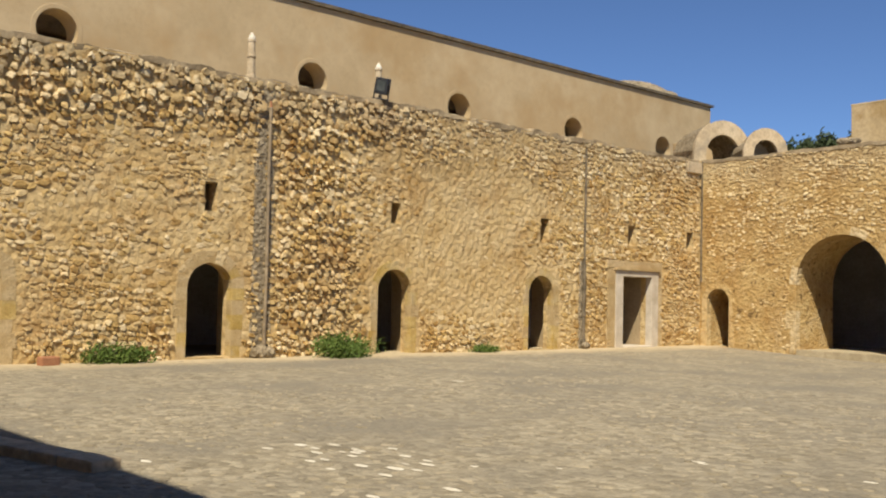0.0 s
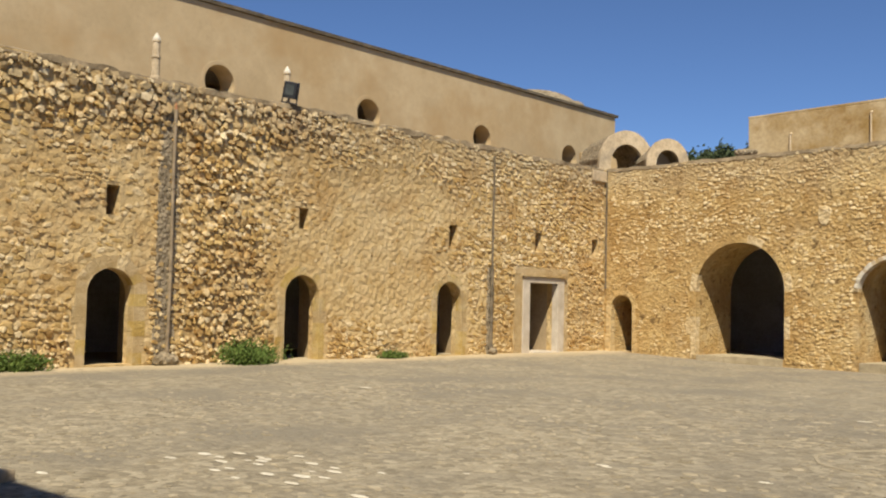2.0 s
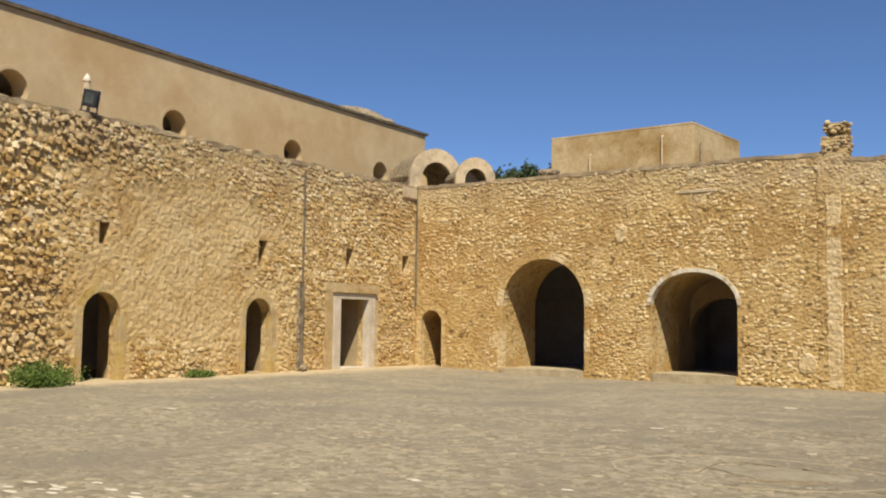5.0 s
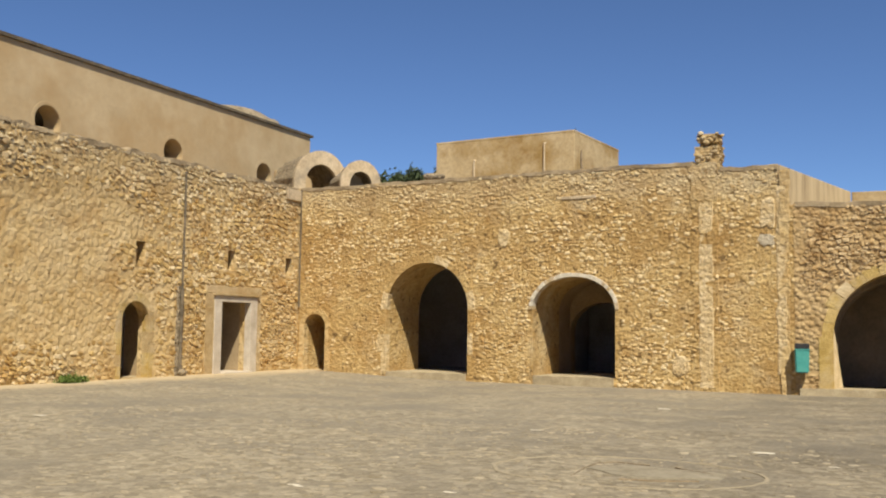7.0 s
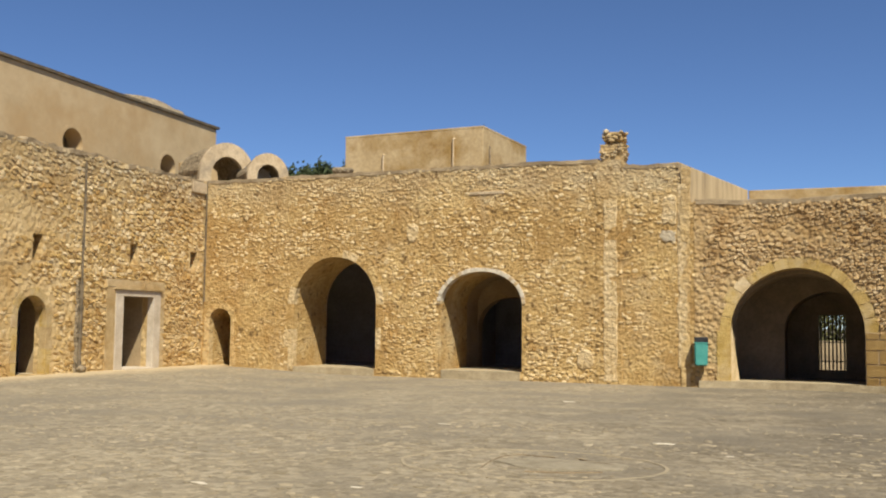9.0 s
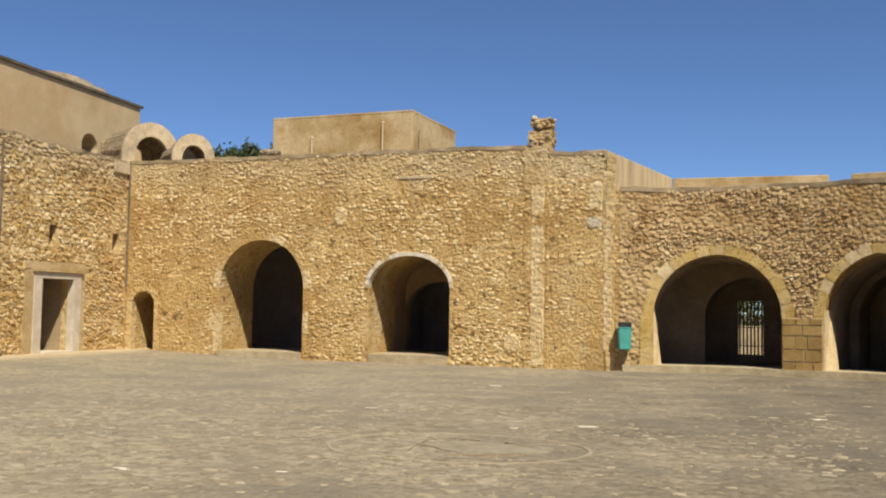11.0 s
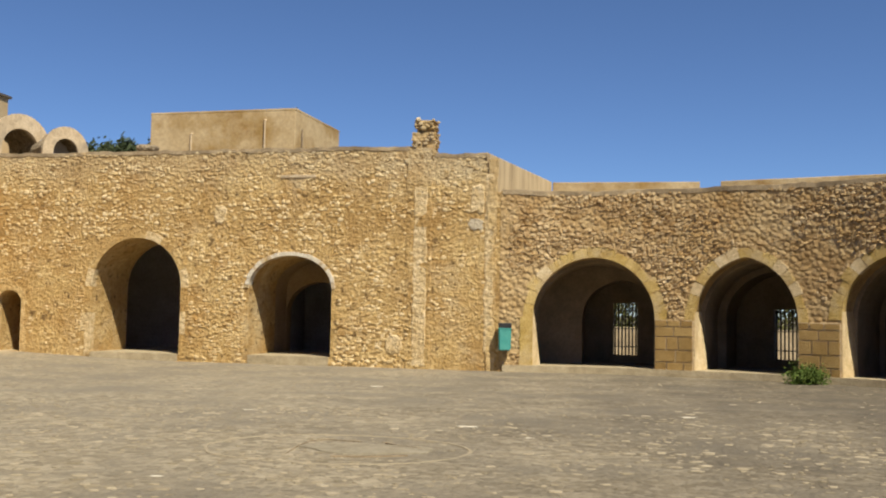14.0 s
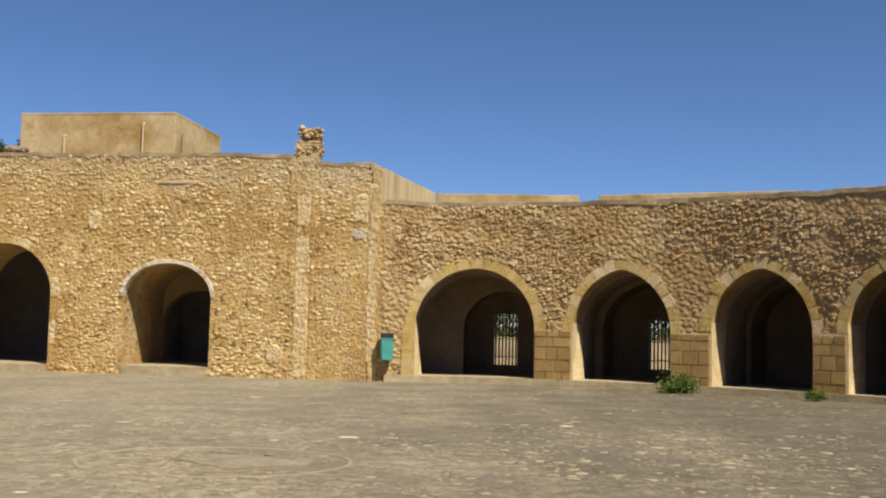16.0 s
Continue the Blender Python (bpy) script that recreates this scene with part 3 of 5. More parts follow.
for h in (0.5, 0.42, 0.4, 0.38):
    block(wall_arcade, on_arcade, [(0.62 + rng.uniform(-0.06, 0.06), z), (1.004, z), (1.004, z + h), (0.62, z + h)], -0.03, 0.25, M_YELLOW, "jamb_stone")
    z += h


def pier_face(a, b, top):
    """Brown blocks in staggered courses with pale mortar between them."""
    block(wall_arcade, on_arcade, [(a - 0.004, -0.25), (b + 0.004, -0.25), (b + 0.004, top), (a - 0.004, top)], -0.016, 0.22, M_CREAM, "pier_mortar", "pale mortar bed of the pier")
    z, k = -0.22, 0
    for h in (0.46, 0.36, 0.40, 0.30, 0.24):
        z1 = min(z + h, top)
        cut = ((0.34, 0.72), (0.55,), (0.28, 0.66), (0.5,), (0.3, 0.62))[k % 5]
        ends = [0.0, *[c + rng.uniform(-0.05, 0.05) for c in cut], 1.0]
        for u0, u1 in zip(ends, ends[1:]):
            s0, s1 = a + (b - a) * u0 + 0.02, a + (b - a) * u1 - 0.02
            block(wall_arcade, on_arcade, [(s0, z + 0.018), (s1, z + 0.018), (s1, z1 - 0.018), (s0, z1 - 0.018)], -0.045 - rng.uniform(0, 0.015), 0.1, M_BROWN, "pier_stone")
        z, k = z1, k + 1


for left, right in zip(BAYS, BAYS[1:]):
    pier_face(left.s1, right.s0 - 0.02, min(left.z1, right.z1))

# splayed stones inside the bay openings, at their western jambs
for o, w in zip(BAYS, (0.27, 0.24, 0.17, 0.12)):
    V = [on_arcade(s, z, d) for z, k in ((-0.3, 1.0), (o.z1 + 0.25, 0.12)) for s, d in ((o.s0 - 0.1, 0.012), (o.s0 + 0.02, 0.012), (o.s0 + w * k, 0.75), (o.s0 + w * k, 1.0), (o.s0 - 0.1, 1.0))]
    F = [(i, (i + 1) % 5, 5 + (i + 1) % 5, 5 + i) for i in range(5)] + [(4, 3, 2, 1, 0), (5, 6, 7, 8, 9)]
    ob = new("splayed_jamb", mesh_of("splayed_jamb", V, F, M_JAMB))
    ob.parent = wall_arcade

# ---- marble door frame in the west wall ----
marble = thing("door_frame", "pale marble door frame with ochre stone outer surround", "door frame", at=(WEST_X, 28.27, 0))


def frame_piece(name, y0, y1, z0, z1, d0, d1, material, label=""):
    bm = bmesh.new()
    box(bm, (-d1, y0 - 28.27, z0), (-d0, y1 - 28.27, z1), 0.012)
    return part(name, bm, material, marble, label)


frame_piece("jamb", 27.06, 27.455, -0.02, 2.438, -0.06, 0.2, M_MARBLE)
frame_piece("jamb", 29.085, 29.48, -0.02, 2.438, -0.06, 0.2, M_MARBLE)
frame_piece("lintel", 27.06, 29.48, 2.434, 2.63, -0.064, 0.2, M_MARBLE)
frame_piece("cornice", 26.98, 29.56, 2.64, 2.71, -0.13, 0.1, M_DRESSED, "projecting ochre stone cornice")
frame_piece("outer_jamb", 26.6, 27.055, -0.1, 2.70, -0.03, 0.2, M_DRESSED, "ochre dressed stone jamb")
frame_piece("outer_jamb", 29.485, 29.75, -0.1, 2.70, -0.03, 0.2, M_DRESSED, "ochre dressed stone jamb")
frame_piece("outer_lintel", 26.6, 29.75, 2.715, 2.97, -0.04, 0.2, M_DRESSED, "ochre dressed stone lintel")
frame_piece("threshold", 27.46, 29.08, -0.1, 0.03, -0.2, 0.9, M_MARBLE)


# ---- rooms behind the walls, their roofs and vaults ----
def shell(name, where, s0, s1, z0, z1, d0, d1, material, label, category="wall"):
    """Back and side walls of a room that opens toward the courtyard."""
    V = [where(s, z, d) for s, d in ((s0, d0), (s0, d1), (s1, d1), (s1, d0)) for z in (z0, z1)]
    F = [(0, 1, 3, 2), (2, 3, 5, 4), (4, 5, 7, 6), (0, 2, 4, 6)]
    return tagged(new(name, mesh_of(name, V, F, material)), label, category, kind="structure")


shell("wall_room_west", on_west, -1.4, 29.9, -0.06, 6.3, 1.29, 5.5, M_DARK, "dark inner walls of the rooms behind the doorways")
shell("wall_room_marble", on_west, 29.95, 32.3, -0.06, 6.3, 1.29, 5.5, M_DARK, "dark inner walls of the small corner room")
shell("wall_room_north", on_north, -23.5, -14.6, -0.05, 6.3, 2.34, 8.0, M_DARK, "dark inner walls of the room behind the archway")
shell("wall_room_passage", on_north, -14.5, -9.6, -0.05, 6.3, 3.85, 8.0, M_DARK, "dark inner walls of the passage behind the vault")
ARCH_2_INNER = Opening(-13.49, -10.9, -0.3, 1.5, 2.62, 1.0, 20)
vault = Opening(-13.5, -10.6, 0.06, 2.3, 3.38, 1.0, 26)
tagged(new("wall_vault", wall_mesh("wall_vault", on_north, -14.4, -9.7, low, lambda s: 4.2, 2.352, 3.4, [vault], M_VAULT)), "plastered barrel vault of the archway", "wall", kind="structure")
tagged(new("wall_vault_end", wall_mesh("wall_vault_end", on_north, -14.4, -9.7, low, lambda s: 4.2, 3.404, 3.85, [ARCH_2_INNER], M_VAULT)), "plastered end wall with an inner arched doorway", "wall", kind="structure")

DEEP = 5.0
WINDOWS = [Opening(3.08, 3.70, 0.2, 2.05, 2.05, 0), Opening(7.2, 7.9, 0.22, 1.9, 1.9, 0)]
INNER = [Opening(o.s0 + 0.12, o.s1 - 0.12, -0.05, o.z1, o.z2 - 0.12, o.k, 22) for o in BAYS]
tagged(new("wall_bays", wall_mesh("wall_bays", on_arcade, 0.2, 17.3, low, lambda s: 4.4, 1.004, 3.2, INNER, M_BAY_PLASTER)), "plastered vaults of the arcade bays", "wall", kind="structure")
INNER_2 = [Opening(2.35, 4.5, -0.06, 1.5, 2.8, 1.1, 20), Opening(6.25, 8.75, -0.06, 1.55, 3.1, 1.15, 20), Opening(10.35, 12.7, -0.06, 1.6, 3.1, 1.15, 20), Opening(14.1, 16.4, -0.06, 1.6, 3.1, 1.15, 20)]
tagged(new("wall_bays_inner", wall_mesh("wall_bays_inner", on_arcade, 0.2, 17.3, low, lambda s: 4.4, 3.204, 4.996, INNER_2, M_BAY_PLASTER)), "inner arches of the arcade bays", "wall", kind="structure")
tagged(new("wall_bays_back", wall_mesh("wall_bays_back", on_arcade, 0.2, 17.3, low, lambda s: 4.4, 5.0, 5.4, WINDOWS, M_BAY_PLASTER)), "dark back wall of the arcade with barred openings", "wall", kind="structure")


def slab(name, where, s0, s1, d0, d1, z0, z1, material, label, category, n=16):
    V, F = [], []
    for i in range(n + 1):
        s = s0 + (s1 - s0) * i / n
        V += [where(s, z0, d0), where(s, z0, d1), where(s, z1, d1), where(s, z1, d0)]
    for i in range(n):
        for j in range(4):
            k = (j + 1) % 4
            F.append((i * 4 + j, i * 4 + k, i * 4 + 4 + k, i * 4 + 4 + j))
    F += [(0, 1, 2, 3), (n * 4 + 3, n * 4 + 2, n * 4 + 1, n * 4)]
    return tagged(new(name, mesh_of(name, V, F, material)), label, category, kind="structure")


slab("roof_terrace_west", on_west, -1.45, 38.0, 1.302, 8.0, 6.1, 6.4, M_COPING, "flat weathered roof terrace", "roof")
slab("roof_terrace_north", on_north, -28.0, -5.6, 2.352, 9.0, 6.05, 6.35, M_COPING, "flat weathered roof terrace", "roof")
slab("roof_terrace_arcade", on_arcade, 0.25, 17.3, 1.002, 8.5, 4.6, 4.95, M_COPING, "flat weathered roof terrace", "roof")
slab("step_arcade", on_arcade, 0.1, 17.0, -0.10, 0.98, -0.5, 0.006, M_STEP, "low pale stone step along the arcade", "step", 40)
slab("step_arch", on_north, -19.25, -16.0, -0.05, 2.3, -0.5, 0.046, M_STEP, "low pale stone step in the archway", "step", 20)
slab("step_vault", on_north, -13.45, -10.65, -0.05, 3.3, -0.5, 0.086, M_STEP, "low pale stone step in the vaulted archway", "step", 20)
slab("floor_west", on_west, -1.4, 32.2, 0.25, 5.5, -0.5, 0.0, M_GROUND, "dusty stone floor of the rooms", "floor", 20)

# ---- plain walls that close the courtyard behind the camera ----
bm = bmesh.new()
box(bm, (-22.5, -2.4, -0.7), (16.0, -1.5, 9.39))
tagged(part("wall_south", bm, M_MORTAR), "plain rubble stone wall closing the courtyard", "wall", kind="structure")
bm = bmesh.new()
box(bm, (13.2, -1.49, -0.7), (14.2, 23.4, 5.4))
tagged(part("wall_east", bm, M_MORTAR), "plain rubble stone side wall of the courtyard", "wall", kind="structure")


# ---- copings along the wall tops ----
def coping(name, where, s0, s1, top, d0, d1, label, h=0.07, over=0.02, amp=0.02):
    V, F = [], []
    n = int((s1 - s0) / 0.13)
    for i in range(n + 1):
        s = s0 + (s1 - s0) * i / n
        z = top(s) + amp * (noise.noise((s * 4.7, 1.3, s0)) + 0.6 * noise.noise((s * 11.0, 2.3, s0)))
        r = [amp * noise.noise((s * 2.3, k * 3.7, d0 + s0)) for k in range(4)]
        V += [where(s, z - 0.1 + r[0], d0 - over + r[1]), where(s, z + h * 0.55 + r[2], d0 - over + 0.02 + r[0]), where(s, z + h + r[3], d0 + 0.18 + r[1]),
              where(s, z + h + r[0], d1), where(s, z - 0.08, d1)]
    for i in range(n):
        for j in range(5):
            k = (j + 1) % 5
            F.append((i * 5 + j, i * 5 + 5 + j, i * 5 + 5 + k, i * 5 + k))
    F += [(4, 3, 2, 1, 0), tuple(n * 5 + j for j in range(5))]
    return tagged(new(name, mesh_of(name, V, F, M_COPING)), label, "coping", kind="structure")


coping("coping_west", on_west, -1.4, 32.0, top_west, 0, 0.7, "weathered grey-brown mortar coping", amp=0.045)
coping("coping_north", on_north, -23.3, -8.06, top_north, 0, 0.7, "weathered grey-brown mortar coping", 0.045)
coping("coping_north_end", on_north, -7.2, -5.52, top_north, 0, 0.7, "weathered grey-brown mortar coping", 0.045)
coping("coping_arcade", on_arcade, 0.05, 17.35, top_arcade, 0, 0.7, "weathered grey-brown mortar coping", 0.07)


# ---- the church behind the west wall ----
CX = WEST_X - 8.0
church = thing("church", "long plastered church with round windows and thin eaves", "church", at=(CX, 20, 0))


def on_church(s, z, d=0.0):
    return Vector((-d, s - 20, z))


class Round(Opening):
    def lo(self, s):
        return 2 * self.z1 - self.hi(s)


OCULI = [Round(y - 0.62, y + 0.62, 8.58, 9.2, 9.82, 1.0, 22) for y in (3.6, 10.8, 19.9, 27.05, 34.15, 41.0)]
cw = new("wall", wall_mesh("wall", on_church, -6, 45.2, lambda s: 5.0, lambda s: 11.88, 0, 0.85, OCULI, M_PLASTER, 1.0))
cw.parent = church
bm = bmesh.new()
box(bm, (-13, -25.5, 5), (-12.2, 25.19, 12.03))
part("back_wall", bm, M_PLASTER, church)
for y0, y1 in ((-25.99, -25.51), (24.7, 25.19)):
    bm = bmesh.new()
    box(bm, (-12.19, y0, 5), (-0.855, y1, 12.05))
    part("end_wall", bm, M_PLASTER, church)
V, F = [], []
for i in range(61):
    s = -6.1 + i * 51.45 / 60
    r = 0.035 * noise.noise((s * 1.1, 2, 2))
    V += [on_church(s, 11.9 + r, -0.1), on_church(s, 12.02 + r, -0.12 + r), on_church(s, 12.1 + r, 0.9), on_church(s, 11.88, 0.95)]
for i in range(60):
    for j in range(4):
        k = (j + 1) % 4
        F.append((i * 4 + j, i * 4 + 4 + j, i * 4 + 4 + k, i * 4 + k))
F += [(3, 2, 1, 0), (240, 241, 242, 243)]
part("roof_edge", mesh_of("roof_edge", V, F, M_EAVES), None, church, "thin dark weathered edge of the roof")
# low vaulted roof
V, F = [], []
for i in range(25):
    s = -6 + i * 51.1 / 24
    hip = smooth01((45.1 - s) / 7)
    for j in range(13):
        a = math.pi * j / 12
        V.append(on_church(s, 12.0 + math.sin(a) * 0.8 * hip + 0.03 * noise.noise((s, j, 1)), 6.5 - 6.2 * math.cos(a)))
for i in range(24):
    for j in range(12):
        F.append((i * 13 + j, i * 13 + j + 1, i * 13 + 14 + j, i * 13 + 13 + j))
part("roof", mesh_of("roof", V, F, M_CREAM, True), None, church, "low pale rounded vault roof")
V, F = [], []
for i in range(11):
    for j in range(28):
        a, e = 2 * math.pi * j / 28, 0.5 * math.pi * i / 10
        k = 1 + 0.03 * noise.noise((i, j * 0.6, 4))
        V.append(on_church(42.2 + 3.3 * k * math.cos(a) * math.cos(e), 11.95 + (1.12 + 0.25 * noise.noise((i * 0.5, j * 0.35, 2))) * math.sin(e), 3.3 + 2.9 * k * math.sin(a) * math.cos(e)))
for i in range(10):
    for j in range(28):
        F.append((i * 28 + j, i * 28 + (j + 1) % 28, (i + 1) * 28 + (j + 1) % 28, (i + 1) * 28 + j))
part("dome", mesh_of("dome", V, F, M_CEMENT, True), None, church, "low pale weathered dome")
for o in OCULI:
    V, F = [], []
    for i in range(25):
        a = math.pi * 2 * i / 24
        for r, d in ((0.63, 0.01), (0.635, -0.006), (0.76, -0.008), (0.79, 0.01)):
            V.append(on_church(o.c + r * math.cos(a), 9.2 + r * math.sin(a), d))
    for i in range(24):
        for j in range(3):
            F.append((i * 4 + j, i * 4 + 4 + j, i * 4 + 5 + j, i * 4 + 1 + j))
    part("window_surround", mesh_of("window_surround", V, F, M_PLASTER), None, church, "raised round plaster surround")


# ---- stair covers on the roof, near the corner ----
def barrel(name, at, turn, r, rise, length, thick, base_h, label):
    """A short barrel-vaulted cover with a moulded front ring, open at both ends."""
    ob = thing(name, label, "vaulted cover", "stair covers on the roof")
    ob.matrix_world = Matrix.Translation(at) @ Matrix.Rotation(radians(turn), 4, "Z")
    n = 22

    def tube(r0, r1, y0, y1, legs, wob=0.0):
        V, F = [], []
        prof = [(-1.0, -legs)] + [(-math.cos(math.pi * i / n), math.sin(math.pi * i / n)) for i in range(n + 1)] + [(1.0, -legs)]
        for y in (y0, y1):
            for rr in (r0, r1):
                for u, w_ in prof:
                    k = rr + wob * noise.noise((u * 3, w_ * 3, y + rr))
                    V.append((u * k, y, w_ * (k * rise / r) if w_ > 0 else w_))
        m = len(prof)
        for i in range(m - 1):
            F.append((i, i + 1, m + i + 1, m + i))
            F.append((2 * m + i, 3 * m + i, 3 * m + i + 1, 2 * m + i + 1))
            F.append((i, 2 * m + i, 2 * m + i + 1, i + 1))
            F.append((m + i, m + i + 1, 3 * m + i + 1, 3 * m + i))
        for i in (0, m - 1):
            F.append((i, m + i, 3 * m + i, 2 * m + i))
        return V, F

    part("shell", mesh_of("shell", *tube(r - thick, r, 0.0, length, base_h, 0.16), M_CEMENT), None, ob, "lumpy weathered vault shell")
    part("front_ring", mesh_of("front_ring", *tube(r - thick - 0.05, r + 0.07, -0.22, -0.002, base_h), M_CREAM), None, ob, "cream stone front arch")
    return ob


p = on_north(-26.1, 7.95, 5.0)
big = barrel("vaulted_cover", p, 57, 1.24, 1.42, 2.4, 0.42, 1.8, "cream limestone barrel-vaulted roof cover, open at both ends")
small = barrel("vaulted_cover", on_north(-23.95, 7.8, 5.0), 46, 0.84, 0.98, 1.7, 0.30, 1.6, "smaller cream limestone barrel-vaulted roof cover, dark inside")
bm = bmesh.new()
box(bm, (-0.62, 1.2, -1.5), (0.62, 1.38, 0.62))
part("back_wall", bm, M_DARK, small)

# added stub wall beyond the cover, makes a sunlit patch in its opening
bm = bmesh.new()
box(bm, (-0.75, 3.3, -1.6), (1.2, 3.5, 1.0), 0.03)
part("back_wall", bm, M_PLASTER, big, "added plaster stub wall that catches the sun behind the open cover")

# ---- box-shaped roof building ----
bx = thing("roof_building", "square flat-roofed building with stained ochre plaster", "building")
bx.matrix_world = Matrix.Translation((-11.42, 36.52, 6.35)) @ Matrix.Rotation(radians(-5.6), 4, "Z")
bm = bmesh.new()
box(bm, (-6.25, 0, 0), (0, 4.85, 2.98), 0.04)
part("body", bm, M_STAINED, bx)
bm = bmesh.new()
box(bm, (-6.258, -0.008, 2.95), (0.008, 4.858, 3.04), 0.02)
part("roof", bm, M_STAINED, bx)
for x, z0, z1 in ((-4.4, 1.4, 2.1), (-1.25, 1.4, 2.55)):
    bm = bmesh.new()
    rod(bm, (x, -0.07, 0.0), (x, -0.07, z1), 0.035)
    rod(bm, (x, -0.07, z1), (x, 0.02, z1 + 0.06), 0.05)
    part("drain_pipe", bm, M_CREAM, bx, "thin pale drain pipe")
bm = bmesh.new()
rod(bm, (0.07, 0.55, 0.0), (0.07, 0.55, 2.3), 0.03)
part("drain_pipe", bm, M_PIPE, bx, "thin rusty drain pipe")
bm = bmesh.new()
rod(bm, (-0.6, 1.5, 3.05), (-0.6, 1.5, 3.4), 0.02)
part("aerial", bm, M_IRON, bx)

# broken masonry lump on the roof beside the building
def rock(name, at, r, material, label, seed, category="stone", squash=(1, 1, 1), group=""):
    bm = bmesh.new()
    bmesh.ops.create_icosphere(bm, subdivisions=2, radius=1)
    for v in bm.verts:
        k = 1 + 0.28 * noise.noise(v.co * 1.6 + Vector((seed * 7.1, 0, 0)))
        v.co = Vector((v.co.x * r * squash[0], v.co.y * r * squash[1], v.co.z * r * squash[2])) * k
    lo = min(v.co.z for v in bm.verts)
    for v in bm.verts:
        v.co.z -= lo + 0.25 * r * squash[2]
    ob = part(name, bm, material)
    ob.location = at
    return tagged(ob, label, category, group)


p = on_north(-17.7, 6.98, 0.35)
rock("stone", p, 0.24, M_CEMENT, "dark grey broken stone lying on the wall top", 3, squash=(1.4, 0.8, 0.6))
rock("stone", p + T2 * 0.35, 0.17, M_CEMENT, "dark grey broken stone lying on the wall top", 4, squash=(1.2, 0.8, 0.7))

# ---- side wall and far parapet on the roof ----
for name, a, b, label in (("wall_terrace_side", (-3.34, 30.97), (-1.6, 38.1), "plastered parapet wall with dark rain streaks"),
                          ("wall_terrace_far", (-1.58, 38.2), (3.95, 38.05), "low plastered parapet at the far edge of the roof"),
                          ("wall_terrace_far", (4.68, 37.9), (11.5, 35.6), "low plastered parapet at the far edge of the roof")):
    d = Vector((b[0] - a[0], b[1] - a[1], 0))
    bm = bmesh.new()
    box(bm, (0, 0, 4.7), (d.length, 0.35, 6.7), 0.03)
    ob = tagged(part(name, bm, M_STREAK if name.endswith("side") else M_STAINED), label, "wall", kind="structure")
    ob.matrix_world = Matrix.Translation((a[0], a[1], 0)) @ Matrix.Rotation(math.atan2(d.y, d.x), 4, "Z")


# dark blocks stand in for the shade inside the parapet's drain slots
for x, y, w_ in ((-0.1, 38.14, 0.34), (1.75, 38.09, 0.3), (2.55, 38.07, 0.26)):
    bm = bmesh.new()
    box(bm, (x - w_ / 2, y - 0.035, 6.18), (x + w_ / 2, y + 0.02, 6.26), 0.01)
    tagged(part("drain_spout", bm, M_EAVES), "small dark block standing for the shade in a parapet drain slot", "spout", "parapet spouts", kind="structure")


# ---- broken chimney stump and its pilaster ----
def rubble_pier(name, s0, s1, z0, z1, d0, d1, label, seed, parent=None):
    V, F = [], []
    n = 14
    rng = random.Random(seed)
    for i in range(n + 1):
        z = z0 + (z1 - z0) * i / n
        k = 0.10 * i / n if parent is None else 0.0
        for s, d in ((s0 + k, d0), (s1 - k * 0.8, d0), (s1 - k * 0.8, d1), (s0 + k, d1)):
            V.append(on_north(s + rng.uniform(-0.05, 0.05), z + rng.uniform(-0.03, 0.03), d + rng.uniform(-0.03, 0.03)))
    for i in range(n):
        for j in range(4):
            k = (j + 1) % 4
            F.append((i * 4 + j, i * 4 + k, i * 4 + 4 + k, i * 4 + 4 + j))
    F += [(3, 2, 1, 0), tuple(n * 4 + j for j in range(4))]
    return new(name, mesh_of(name, V, F, M_MORTAR))


stump = thing("chimney_stump", "broken rubble chimney stump standing on the wall", "chimney")
for args in ((-7.98, -7.24, 6.6, 7.38, 0.0, 0.65), (-7.84, -7.29, 7.3, 7.6, 0.13, 0.62), (-7.9, -7.3, 7.50, 7.78, 0.02, 0.62)):
    pier = rubble_pier("core", *args, "", 5, stump)
    pier.parent = stump
rng = random.Random(8)
for i in range(30):
    z = 6.8 + rng.random() * 1.0
    if 7.36 < z < 7.5:
        continue
    face = rng.random()
    if face < 0.6:
        p = on_north(rng.uniform(-7.9, -7.3), z, -0.02)
    else:
        p = on_north(rng.choice((-7.95, -7.27)), z, rng.uniform(0.05, 0.55))
    k = rng.uniform(0.05, 0.085)
    bm = bmesh.new()
    bmesh.ops.create_icosphere(bm, subdivisions=1, radius=1)
    for v in bm.verts:
        v.co = Vector((v.co.x * k * 1.3, v.co.y * k * 0.9, v.co.z * k)) * rng.uniform(0.8, 1.15)
    ob = part("stone", bm, M_STONE_PIECE, stump)
    ob.location = p
pil = rubble_pier("pilaster", -8.1, -7.3, -0.6, 6.85, -0.03, 0.1, "", 6, wall_north)
pil.parent = wall_north
pil.data.materials[0] = M_MORTAR_OCHRE
pil["label"] = "plaster-smeared rubble pilaster"
quoin = rubble_pier("pilaster", -5.45, -5.2, -0.6, 6.5, -0.03, 0.1, "", 7, wall_north)
quoin.parent = wall_north

